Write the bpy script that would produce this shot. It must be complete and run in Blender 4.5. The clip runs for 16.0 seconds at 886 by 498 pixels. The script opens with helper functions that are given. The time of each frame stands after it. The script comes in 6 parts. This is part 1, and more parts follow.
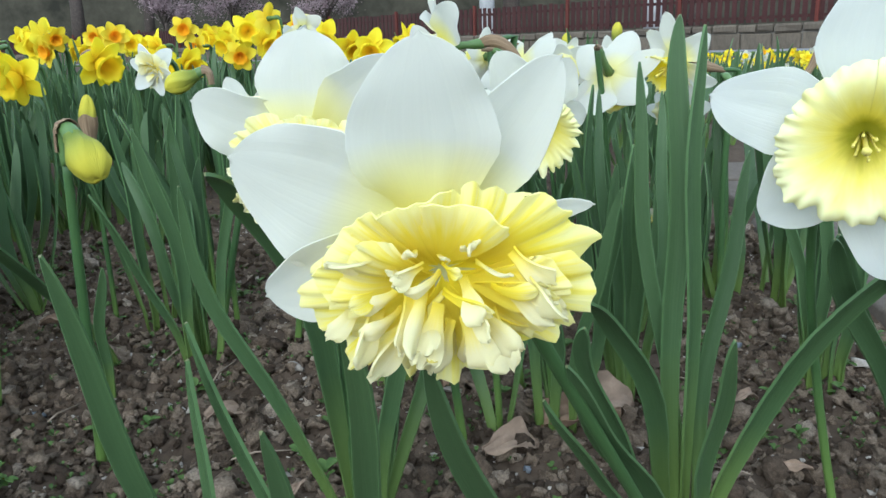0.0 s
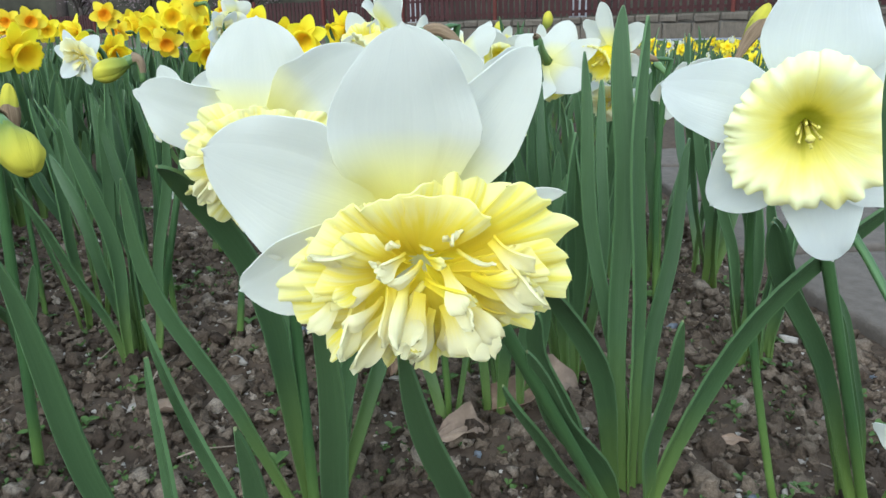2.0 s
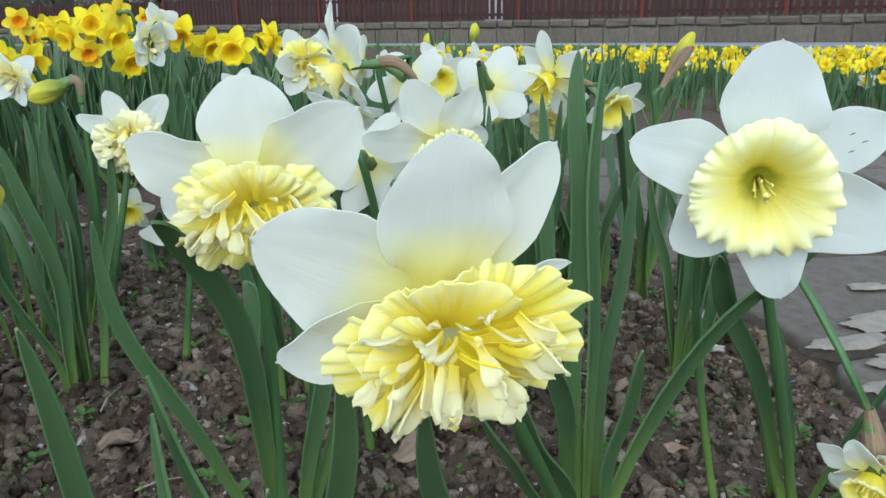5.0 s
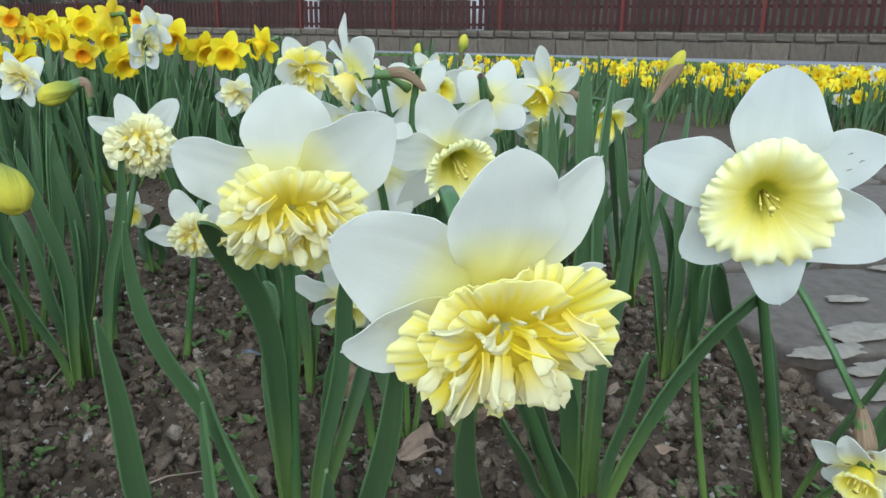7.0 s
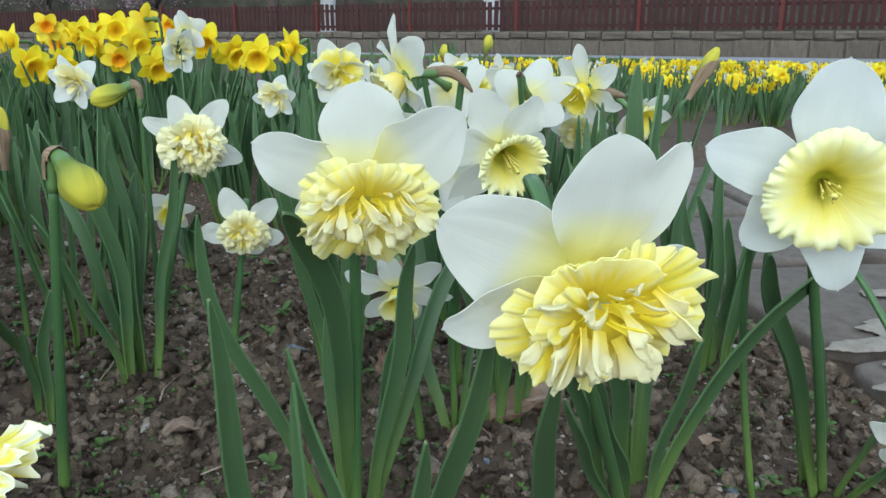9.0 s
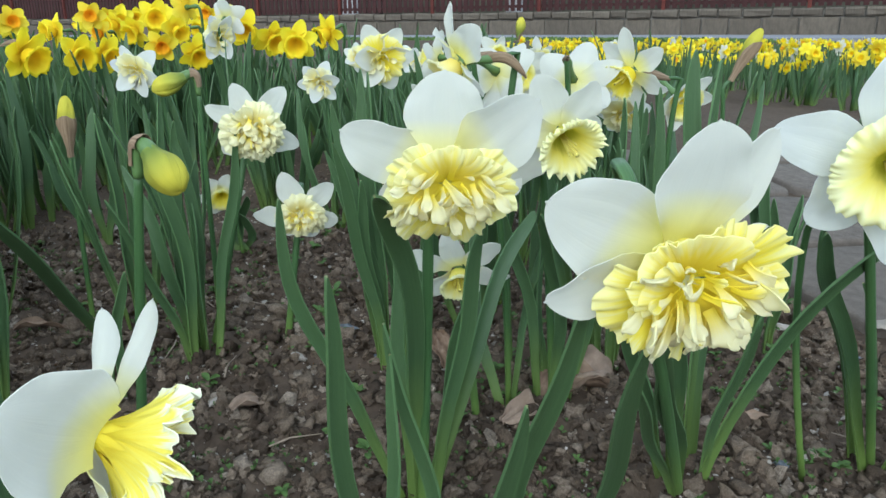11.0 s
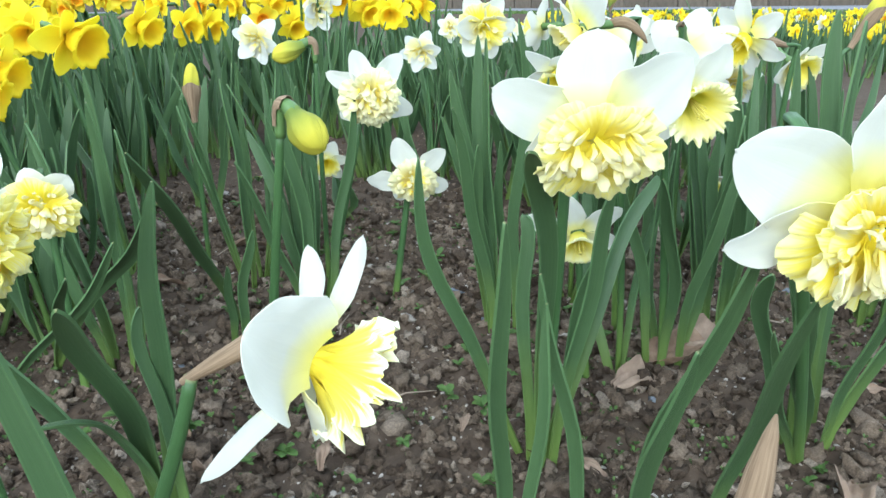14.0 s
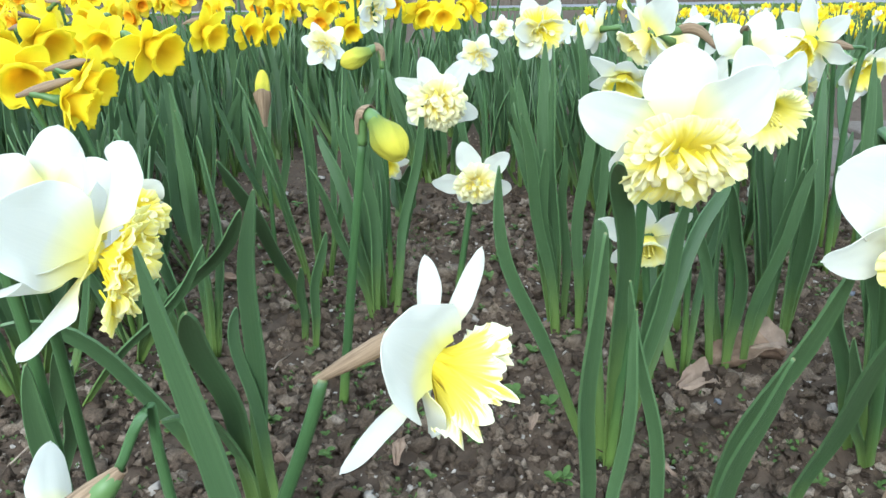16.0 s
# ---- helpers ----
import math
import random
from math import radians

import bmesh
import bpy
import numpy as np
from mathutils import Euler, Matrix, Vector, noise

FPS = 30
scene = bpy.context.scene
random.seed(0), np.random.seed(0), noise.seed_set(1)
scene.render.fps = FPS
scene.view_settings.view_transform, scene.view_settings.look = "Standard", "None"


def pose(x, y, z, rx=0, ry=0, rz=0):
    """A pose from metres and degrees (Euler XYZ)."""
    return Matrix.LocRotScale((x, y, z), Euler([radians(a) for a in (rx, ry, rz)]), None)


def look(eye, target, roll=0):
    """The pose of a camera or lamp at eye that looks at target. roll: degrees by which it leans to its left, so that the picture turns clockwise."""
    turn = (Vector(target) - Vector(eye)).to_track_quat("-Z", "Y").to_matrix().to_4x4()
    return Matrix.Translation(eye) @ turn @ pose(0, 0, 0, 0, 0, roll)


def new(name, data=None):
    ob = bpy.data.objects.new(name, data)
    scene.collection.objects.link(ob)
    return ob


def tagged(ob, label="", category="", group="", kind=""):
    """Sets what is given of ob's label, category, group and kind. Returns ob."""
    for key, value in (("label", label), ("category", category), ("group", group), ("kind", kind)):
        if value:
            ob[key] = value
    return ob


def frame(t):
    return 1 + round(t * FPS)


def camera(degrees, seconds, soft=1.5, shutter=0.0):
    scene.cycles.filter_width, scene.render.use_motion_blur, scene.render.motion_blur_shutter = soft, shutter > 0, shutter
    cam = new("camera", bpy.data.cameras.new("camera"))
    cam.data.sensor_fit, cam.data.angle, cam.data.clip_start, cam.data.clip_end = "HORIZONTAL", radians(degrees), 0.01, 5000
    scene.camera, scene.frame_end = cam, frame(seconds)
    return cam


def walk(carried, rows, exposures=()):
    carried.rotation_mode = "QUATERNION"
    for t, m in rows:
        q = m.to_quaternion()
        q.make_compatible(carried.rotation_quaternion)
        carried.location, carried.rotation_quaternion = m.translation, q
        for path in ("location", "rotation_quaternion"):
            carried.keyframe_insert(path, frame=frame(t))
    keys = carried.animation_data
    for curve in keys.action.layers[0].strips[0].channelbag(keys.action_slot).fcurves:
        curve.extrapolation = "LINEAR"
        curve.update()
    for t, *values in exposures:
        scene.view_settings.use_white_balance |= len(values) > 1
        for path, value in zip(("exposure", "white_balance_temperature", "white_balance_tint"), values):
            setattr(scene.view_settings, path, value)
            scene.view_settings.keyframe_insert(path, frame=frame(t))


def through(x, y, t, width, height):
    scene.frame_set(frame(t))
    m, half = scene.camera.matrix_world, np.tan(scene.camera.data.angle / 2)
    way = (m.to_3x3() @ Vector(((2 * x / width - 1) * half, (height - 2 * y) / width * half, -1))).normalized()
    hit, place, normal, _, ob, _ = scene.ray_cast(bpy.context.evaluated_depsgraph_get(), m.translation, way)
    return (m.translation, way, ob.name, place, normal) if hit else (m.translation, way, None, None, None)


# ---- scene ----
cam = camera(61.0, 16.0)
METRES, EYE, TILT, LEAN, TURN = 0.31, 0.40, -16.5, 0.0, 0.0
PATH = [
    (0, (0.016, -0.011, 0.334), (-0.024, 1.913, -0.209), -1.0),
    (0.5, (0.013, -0.01, 0.336), (0.017, 1.911, -0.221), -0.8),
    (1, (0.011, -0.014, 0.333), (0.062, 1.905, -0.227), -0.7),
    (1.5, (0.006, -0.014, 0.335), (0.099, 1.902, -0.232), -0.8),
    (2, (0.004, -0.012, 0.335), (0.144, 1.898, -0.24), -0.6),
    (2.5, (0.003, -0.013, 0.337), (0.189, 1.891, -0.245), -0.7),
    (3, (0.0, -0.016, 0.342), (0.228, 1.883, -0.245), -0.7),
    (3.5, (-0.007, -0.013, 0.345), (0.264, 1.881, -0.238), -0.6),
    (4, (-0.007, -0.014, 0.354), (0.297, 1.876, -0.226), -0.5),
    (4.2, (-0.01, -0.012, 0.357), (0.302, 1.876, -0.224), -0.5),
    (6.3, (-0.041, -0.035, 0.361), (0.367, 1.842, -0.196), 1.6),
    (6.5, (-0.042, -0.035, 0.361), (0.366, 1.842, -0.195), 1.4),
    (7, (-0.054, -0.036, 0.364), (0.361, 1.84, -0.19), 1.9),
    (7.5, (-0.059, -0.038, 0.365), (0.337, 1.845, -0.178), 2.3),
    (8, (-0.062, -0.042, 0.361), (0.321, 1.846, -0.177), 1.7),
    (10.3, (-0.106, -0.056, 0.362), (0.254, 1.824, -0.216), 0.8),
    (10.5, (-0.106, -0.059, 0.362), (0.232, 1.824, -0.22), 0.6),
    (11, (-0.116, -0.062, 0.366), (0.199, 1.821, -0.23), 0.4),
    (11.5, (-0.121, -0.065, 0.365), (0.157, 1.821, -0.24), -0.5),
    (12, (-0.128, -0.066, 0.361), (0.117, 1.82, -0.258), -0.9),
    (12.5, (-0.136, -0.07, 0.357), (0.077, 1.816, -0.275), -0.7),
    (13, (-0.143, -0.068, 0.358), (0.036, 1.816, -0.288), -0.7),
    (13.5, (-0.151, -0.068, 0.363), (0.007, 1.814, -0.294), -0.9),
    (14, (-0.16, -0.073, 0.359), (-0.028, 1.812, -0.297), -0.2),
    (14.5, (-0.168, -0.075, 0.361), (-0.061, 1.81, -0.298), 0.0),
    (15, (-0.173, -0.082, 0.364), (-0.1, 1.805, -0.294), -0.1),
    (15.5, (-0.179, -0.085, 0.367), (-0.129, 1.802, -0.294), -0.5),
    (16, (-0.189, -0.087, 0.37), (-0.157, 1.8, -0.293), -0.9),
]
EXPOSE = [(t, 0.74 + e, 5500, 0) for t, e in ((0.0, 0.02), (2.0, 0.04), (4.2, -0.08), (7.0, -0.18), (8.2, -0.18), (10.5, -0.17), (11.5, 0.04), (12.5, 0.27), (14.0, 0.48), (16.0, 0.56))]
walk(cam, [(t, look(eye, target, roll)) for t, eye, target, roll in PATH], EXPOSE)

# ---- light: an overcast spring day ----
world = bpy.data.worlds.new("overcast_sky")
scene.world = world
world.use_nodes = True
wn, wl = world.node_tree.nodes, world.node_tree.links
sky = wn.new("ShaderNodeTexSky")
sky.sky_type = "NISHITA"
sky.sun_disc = False
sky.sun_elevation = radians(29)
sky.sun_rotation = radians(200)
sky.dust_density = 6.0
sky.air_density = 1.0
cloud = wn.new("ShaderNodeMix")
cloud.data_type = "RGBA"
cloud.inputs[0].default_value = 0.8
cloud.inputs[7].default_value = (11.0, 11.6, 12.4, 1)
wl.new(sky.outputs[0], cloud.inputs[6])
wl.new(cloud.outputs[2], wn["Background"].inputs[0])
wn["Background"].inputs[1].default_value = 0.1

sun = new("sun", bpy.data.lights.new("sun", "SUN"))
sun.data.energy = 1.6
sun.data.angle = radians(40)
sun.data.color = (1.0, 0.97, 0.92)
sun.matrix_world = look((-1.1, -3.4, 2.1), (0, 0.3, 0))


# ---- materials ----
class Nodes:
    """A short hand for node materials."""

    def __init__(self, name):
        self.mat = bpy.data.materials.new(name)
        self.mat.use_nodes = True
        self.t = self.mat.node_tree
        self.bsdf = self.t.nodes["Principled BSDF"]
        self.out = self.t.nodes["Material Output"]

    def add(self, kind, **values):
        n = self.t.nodes.new(kind)
        for k, v in values.items():
            n.inputs[k].default_value = v
        return n

    def link(self, a, b):
        self.t.links.new(a, b)

    def uv(self):
        n = self.t.nodes.new("ShaderNodeUVMap")
        sep = self.t.nodes.new("ShaderNodeSeparateXYZ")
        self.link(n.outputs[0], sep.inputs[0])
        return sep

    def place(self):
        return self.t.nodes.new("ShaderNodeTexCoord").outputs["Object"]

    def noise(self, scale, detail=4.0, rough=0.55, vector=None, stretch=None):
        n = self.add("ShaderNodeTexNoise", Scale=scale, Detail=detail, Roughness=rough)
        if vector is not None:
            if stretch:
                m = self.t.nodes.new("ShaderNodeMapping")
                m.inputs["Scale"].default_value = stretch
                self.link(vector, m.inputs["Vector"])
                vector = m.outputs[0]
            self.link(vector, n.inputs["Vector"])
        return n.outputs["Fac"]

    def ramp(self, fac, stops):
        n = self.t.nodes.new("ShaderNodeValToRGB")
        e = n.color_ramp.elements
        while len(e) < len(stops):
            e.new(0.5)
        for el, (p, c) in zip(e, stops):
            el.position = p
            el.color = (*c, 1) if len(c) == 3 else c
        self.link(fac, n.inputs[0])
        return n.outputs[0]

    def mix(self, fac, a, b, mode="MIX"):
        n = self.t.nodes.new("ShaderNodeMix")
        n.data_type = "RGBA"
        n.blend_type = mode
        for value, socket in ((fac, n.inputs[0]), (a, n.inputs[6]), (b, n.inputs[7])):
            if isinstance(value, (float, int)):
                socket.default_value = value
            elif isinstance(value, tuple):
                socket.default_value = (*value, 1)
            else:
                self.link(value, socket)
        return n.outputs[2]

    def math(self, op, a, b=0.0):
        n = self.t.nodes.new("ShaderNodeMath")
        n.operation = op
        for value, socket in ((a, n.inputs[0]), (b, n.inputs[1])):
            if isinstance(value, (float, int)):
                socket.default_value = value
            else:
                self.link(value, socket)
        return n.outputs[0]

    def bump(self, height, strength, distance):
        n = self.add("ShaderNodeBump", Strength=strength, Distance=distance)
        self.link(height, n.inputs["Height"])
        self.link(n.outputs[0], self.bsdf.inputs["Normal"])
        return n.outputs[0]

    def finish(self, colour, rough=0.6, spec=0.4, through=0.0, normal=None):
        """Sets colour and gloss; through: the share of light that shines through a thin leaf."""
        b = self.bsdf
        if isinstance(colour, tuple):
            b.inputs["Base Color"].default_value = (*colour, 1)
        else:
            self.link(colour, b.inputs["Base Color"])
        if isinstance(rough, float):
            b.inputs["Roughness"].default_value = rough
        else:
            self.link(rough, b.inputs["Roughness"])
        b.inputs["Specular IOR Level"].default_value = spec
        if through:
            tr = self.t.nodes.new("ShaderNodeBsdfTranslucent")
            if isinstance(colour, tuple):
                tr.inputs[0].default_value = (*colour, 1)
            else:
                self.link(colour, tr.inputs[0])
            mx = self.add("ShaderNodeMixShader", Fac=through)
            self.link(b.outputs[0], mx.inputs[1])
            self.link(tr.outputs[0], mx.inputs[2])
            self.link(mx.outputs[0], self.out.inputs[0])
        return self.mat


def random_of(n):
    return n.t.nodes.new("ShaderNodeObjectInfo").outputs["Random"]


def petal_material(name, base, blade, start=0.05, end=0.45, rib=0.5, through=0.55, rough=0.6, mid=None, streak=0.0):
    """A petal: the base's colour runs into the blade's, with fine lengthwise veins. streak: how far pale streaks run down from the rim."""
    n = Nodes(name)
    uv = n.uv()
    wob = n.noise(7.0, 2.0, 0.5, n.place())
    vec = n.t.nodes.new("ShaderNodeUVMap").outputs[0]
    vein = n.noise(1.0, 3.0, 0.6, vec, (42, 1.6, 1))
    along = n.math("ADD", uv.outputs["Y"], n.math("MULTIPLY", n.math("SUBTRACT", wob, 0.5), 0.25))
    if streak:
        broad = n.noise(1.0, 3.0, 0.6, vec, (13, 0.9, 1))
        along = n.math("ADD", along, n.math("MULTIPLY", n.math("MULTIPLY", n.math("SUBTRACT", broad, 0.5), 2.2 * streak), uv.outputs["Y"]))
    col = n.ramp(along, [(start, base), mid, (end, blade)] if mid else [(start, base), (end, blade)])
    col = n.mix(0.17, col, n.ramp(vein, [(0.3, tuple(c * 0.8 for c in blade)), (0.7, blade)]), "MULTIPLY")
    shade = n.noise(60.0, 3.0, 0.6, n.place())
    col = n.mix(0.10, col, n.ramp(shade, [(0.3, (0.8, 0.8, 0.7)), (0.7, (1, 1, 1))]), "MULTIPLY")
    n.bump(vein, rib, 0.0008)
    return n.finish(col, rough, 0.25, through)


WHITE = (0.80, 0.80, 0.755)
M_WHITE = petal_material("petal_white", (0.92, 0.88, 0.36), WHITE, 0.02, 0.27, 0.28, 0.62)
M_WHITE_SOFT = petal_material("petal_white_cream_base", (0.92, 0.88, 0.42), WHITE, 0.0, 0.18, 0.28, 0.62)
M_WHITE_D = petal_material("petal_white_plain", (0.78, 0.76, 0.46), (0.81, 0.82, 0.80), 0.0, 0.10, 0.45, 0.62)
M_YELLOW = petal_material("petal_yellow", (0.93, 0.78, 0.02), (0.94, 0.87, 0.075), 0.0, 0.5)
M_YELLOW_PALE = petal_material("petal_lemon", (0.84, 0.64, 0.02), (0.87, 0.77, 0.07), 0.0, 0.5)
M_TRUMPET = petal_material("trumpet_yellow", (0.94, 0.73, 0.012), (0.95, 0.84, 0.03), 0.0, 0.8)
M_ORANGE = petal_material("corona_orange", (0.91, 0.50, 0.006), (0.93, 0.60, 0.010), 0.0, 0.8)
M_FRILL = petal_material("frill_yellow", (0.96, 0.85, 0.05), (0.97, 0.94, 0.58), 0.06, 1.05, 0.4, 0.62, mid=(0.55, (0.97, 0.89, 0.14)), streak=0.8)
M_FRILL_G = petal_material("frill_pale_edge", (0.96, 0.86, 0.07), (0.97, 0.95, 0.66), 0.06, 1.0, 0.4, 0.62, mid=(0.5, (0.97, 0.90, 0.22)), streak=0.8)
M_FRILL_PALE = petal_material("frill_cream", (0.92, 0.80, 0.20), (0.93, 0.91, 0.68), 0.05, 0.85, 0.4, 0.5)
M_FRINGE = petal_material("fringe_lemon", (0.94, 0.79, 0.05), (0.93, 0.92, 0.76), 0.10, 1.15, 0.8, 0.42, mid=(0.66, (0.94, 0.86, 0.17)), streak=1.2)
M_TONGUE = petal_material("petaloid_ivory", (0.96, 0.86, 0.12), (0.92, 0.89, 0.66), 0.04, 0.55, 0.2, 0.6, streak=0.4)
M_CUP = petal_material("cup_pale_yellow", (0.56, 0.55, 0.03), (0.94, 0.93, 0.66), 0.0, 0.92, 0.9, 0.50, mid=(0.20, (0.92, 0.84, 0.20)), streak=0.9)
M_STAMEN = Nodes("stamen").finish((0.66, 0.58, 0.14), 0.6, 0.3)


def leaf_material(name, dark, light, base, through=0.15):
    n = Nodes(name)
    uv = n.uv()
    vec = n.t.nodes.new("ShaderNodeUVMap").outputs[0]
    rib = n.noise(1.0, 3.0, 0.6, vec, (26, 0.7, 1))
    patch = n.noise(9.0, 3.0, 0.6, n.place())
    col = n.mix(rib, dark, light)
    col = n.mix(n.math("MULTIPLY", patch, 0.45), col, tuple(c * 1.3 for c in light))
    fine = n.noise(1.0, 4.0, 0.7, vec, (70, 2.0, 1))
    col = n.mix(0.55, col, n.ramp(fine, [(0.3, (0.50, 0.55, 0.55)), (0.7, (1.38, 1.32, 1.32))]), "MULTIPLY")
    edge = n.math("ABSOLUTE", n.math("SUBTRACT", uv.outputs["X"], 0.5))
    col = n.mix(n.math("MULTIPLY", n.ramp(edge, [(0.42, (0, 0, 0)), (0.5, (1, 1, 1))]), 0.45), col, tuple(c * 1.9 for c in light))
    col = n.mix(n.math("MULTIPLY", random_of(n), 0.3), col, tuple(c * 0.75 for c in dark))
    foot = n.ramp(uv.outputs["Y"], [(0.03, (1, 1, 1)), (0.22, (0, 0, 0))])
    col = n.mix(foot, col, base)
    tip = n.ramp(uv.outputs["Y"], [(0.988, (0, 0, 0)), (1.0, (1, 1, 1))])
    col = n.mix(n.math("MULTIPLY", tip, 0.3), col, (0.40, 0.33, 0.14))
    n.bump(rib, 0.35, 0.0008)
    return n.finish(col, n.ramp(fine, [(0.3, (0.36, 0.36, 0.36)), (0.7, (0.52, 0.52, 0.52))]), 0.36, through)


M_LEAF = leaf_material("leaf_blue_green", (0.035, 0.073, 0.029), (0.075, 0.130, 0.053), (0.12, 0.18, 0.04))
# darker copy of the leaf green: the close leaf's shade put into colour
M_LEAF_SHADED = leaf_material("leaf_deep_green", (0.026, 0.057, 0.026), (0.057, 0.103, 0.046), (0.10, 0.15, 0.04))
M_STEM = leaf_material("stem_green", (0.031, 0.074, 0.026), (0.064, 0.126, 0.042), (0.12, 0.19, 0.04), 0.05)
M_BUD = petal_material("bud_green_yellow", (0.18, 0.24, 0.05), (0.60, 0.55, 0.06), 0.05, 0.60, 1.0, 0.25)
M_OVARY = Nodes("ovary").finish((0.085, 0.15, 0.045), 0.45, 0.4)


def spathe_material():
    n = Nodes("spathe_papery")
    vec = n.t.nodes.new("ShaderNodeUVMap").outputs[0]
    f = n.noise(1.0, 4.0, 0.6, vec, (16, 1.2, 1))
    col = n.ramp(f, [(0.3, (0.13, 0.085, 0.052)), (0.6, (0.30, 0.215, 0.140)), (0.8, (0.45, 0.35, 0.245))])
    n.bump(f, 0.6, 0.001)
    return n.finish(col, 0.7, 0.2, 0.2)


M_SPATHE = spathe_material()


# darker than the clods: shade in the gaps between lumps, put into the colour
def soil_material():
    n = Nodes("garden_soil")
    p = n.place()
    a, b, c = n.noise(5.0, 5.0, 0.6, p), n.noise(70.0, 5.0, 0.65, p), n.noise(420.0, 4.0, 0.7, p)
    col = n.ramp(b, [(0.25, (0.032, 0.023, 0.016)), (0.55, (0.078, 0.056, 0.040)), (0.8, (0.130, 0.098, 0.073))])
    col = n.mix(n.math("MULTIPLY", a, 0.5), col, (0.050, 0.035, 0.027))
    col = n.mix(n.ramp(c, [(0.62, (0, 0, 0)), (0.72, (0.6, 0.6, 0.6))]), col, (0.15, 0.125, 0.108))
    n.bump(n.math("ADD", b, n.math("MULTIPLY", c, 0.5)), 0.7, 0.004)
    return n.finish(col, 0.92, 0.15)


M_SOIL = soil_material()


def clod_material():
    n = Nodes("soil_clod")
    p = n.place()
    geo = n.t.nodes.new("ShaderNodeNewGeometry")
    b, c = n.noise(380.0, 5.0, 0.65, p), n.noise(1300.0, 3.0, 0.7, p)
    col = n.ramp(geo.outputs["Random Per Island"], [(0.0, (0.066, 0.048, 0.036)), (0.45, (0.150, 0.114, 0.086)), (0.90, (0.250, 0.198, 0.154)), (1.0, (0.36, 0.305, 0.255))])
    col = n.mix(0.8, col, n.ramp(b, [(0.34, (0.55, 0.53, 0.51)), (0.66, (1.25, 1.22, 1.20))]), "MULTIPLY")
    col = n.mix(0.6, col, n.ramp(c, [(0.36, (0.6, 0.58, 0.56)), (0.64, (1.35, 1.33, 1.3))]), "MULTIPLY")
    n.bump(n.math("ADD", n.math("ADD", b, n.noise(700.0, 3.0, 0.6, p)), c), 1.0, 0.0022)
    return n.finish(col, 0.93, 0.12)


M_CLOD = clod_material()


def stone_material(name, dark, light, scale=40.0, spots=None):
    n = Nodes(name)
    p = n.place()
    a, b, c = n.noise(scale * 0.15, 4.0, 0.6, p), n.noise(scale, 5.0, 0.65, p), n.noise(scale * 8, 3.0, 0.7, p)
    col = n.ramp(b, [(0.3, dark), (0.75, light)])
    col = n.mix(n.math("MULTIPLY", a, 0.6), col, tuple(0.8 * x for x in light))
    col = n.mix(n.math("MULTIPLY", random_of(n), 0.35), col, tuple(0.6 * x for x in dark))
    if spots:
        s = n.noise(scale * 0.32, 2.0, 0.4, p)
        col = n.mix(n.ramp(s, [(0.60, (0, 0, 0)), (0.63, (1, 1, 1))]), col, spots)
    n.bump(n.math("ADD", b, n.math("MULTIPLY", c, 0.4)), 0.5, 0.25 / scale)
    return n.finish(col, 0.85, 0.25)


M_FLAG = stone_material("flagstone", (0.058, 0.047, 0.039), (0.152, 0.126, 0.107), 45.0)
M_LICHEN = stone_material("lichen", (0.13, 0.113, 0.094), (0.28, 0.246, 0.207), 60.0)
M_PEBBLE = stone_material("pebble", (0.22, 0.19, 0.165), (0.42, 0.38, 0.34), 200.0)
M_SLATE = stone_material("slate_chip", (0.10, 0.11, 0.13), (0.22, 0.24, 0.28), 200.0)
M_WALL = stone_material("wall_stone", (0.062, 0.050, 0.039), (0.150, 0.123, 0.096), 9.0)
M_MORTAR = stone_material("mortar", (0.11, 0.10, 0.088), (0.22, 0.20, 0.175), 30.0)
M_ROAD = stone_material("asphalt_road", (0.15, 0.15, 0.165), (0.22, 0.22, 0.24), 8.0)
M_FENCE = stone_material("red_brown_paint", (0.028, 0.012, 0.012), (0.060, 0.021, 0.020), 12.0)
M_POST = stone_material("red_post_paint", (0.075, 0.019, 0.015), (0.115, 0.029, 0.022), 12.0)
M_PALE = stone_material("whitewash", (0.26, 0.26, 0.27), (0.46, 0.46, 0.47), 8.0)
M_BARK = stone_material("bark", (0.035, 0.028, 0.024), (0.10, 0.08, 0.07), 14.0)


def dry_leaf_material():
    n = Nodes("dry_leaf")
    p = n.place()
    f = n.noise(90.0, 4.0, 0.6, p)
    col = n.ramp(f, [(0.3, (0.10, 0.058, 0.036)), (0.6, (0.22, 0.145, 0.098)), (0.85, (0.36, 0.27, 0.20))])
    col = n.mix(n.math("MULTIPLY", random_of(n), 0.5), col, (0.30, 0.24, 0.195))
    n.bump(f, 0.5, 0.001)
    return n.finish(col, 0.75, 0.2, 0.15)


M_DRY = dry_leaf_material()


def plain(name, a, b, scale=30.0, rough=0.7, through=0.0):
    n = Nodes(name)
    f = n.noise(scale, 4.0, 0.6, n.place())
    return n.finish(n.ramp(f, [(0.3, a), (0.7, b)]), rough, 0.3, through)


M_WEED = plain("weed_green", (0.045, 0.090, 0.020), (0.10, 0.165, 0.040), 120.0, 0.6, 0.25)
M_BLOSSOM = plain("pink_blossom", (0.20, 0.14, 0.155), (0.36, 0.28, 0.30), 6.0, 0.8, 0.2)
M_GRASS = plain("verge_grass", (0.05, 0.09, 0.02), (0.10, 0.15, 0.04), 20.0, 0.8)
M_WOODS = plain("far_wood", (0.018, 0.017, 0.012), (0.06, 0.055, 0.04), 1.4, 0.95)
M_TWIG = plain("twig", (0.16, 0.12, 0.09), (0.30, 0.24, 0.19), 90.0, 0.8)


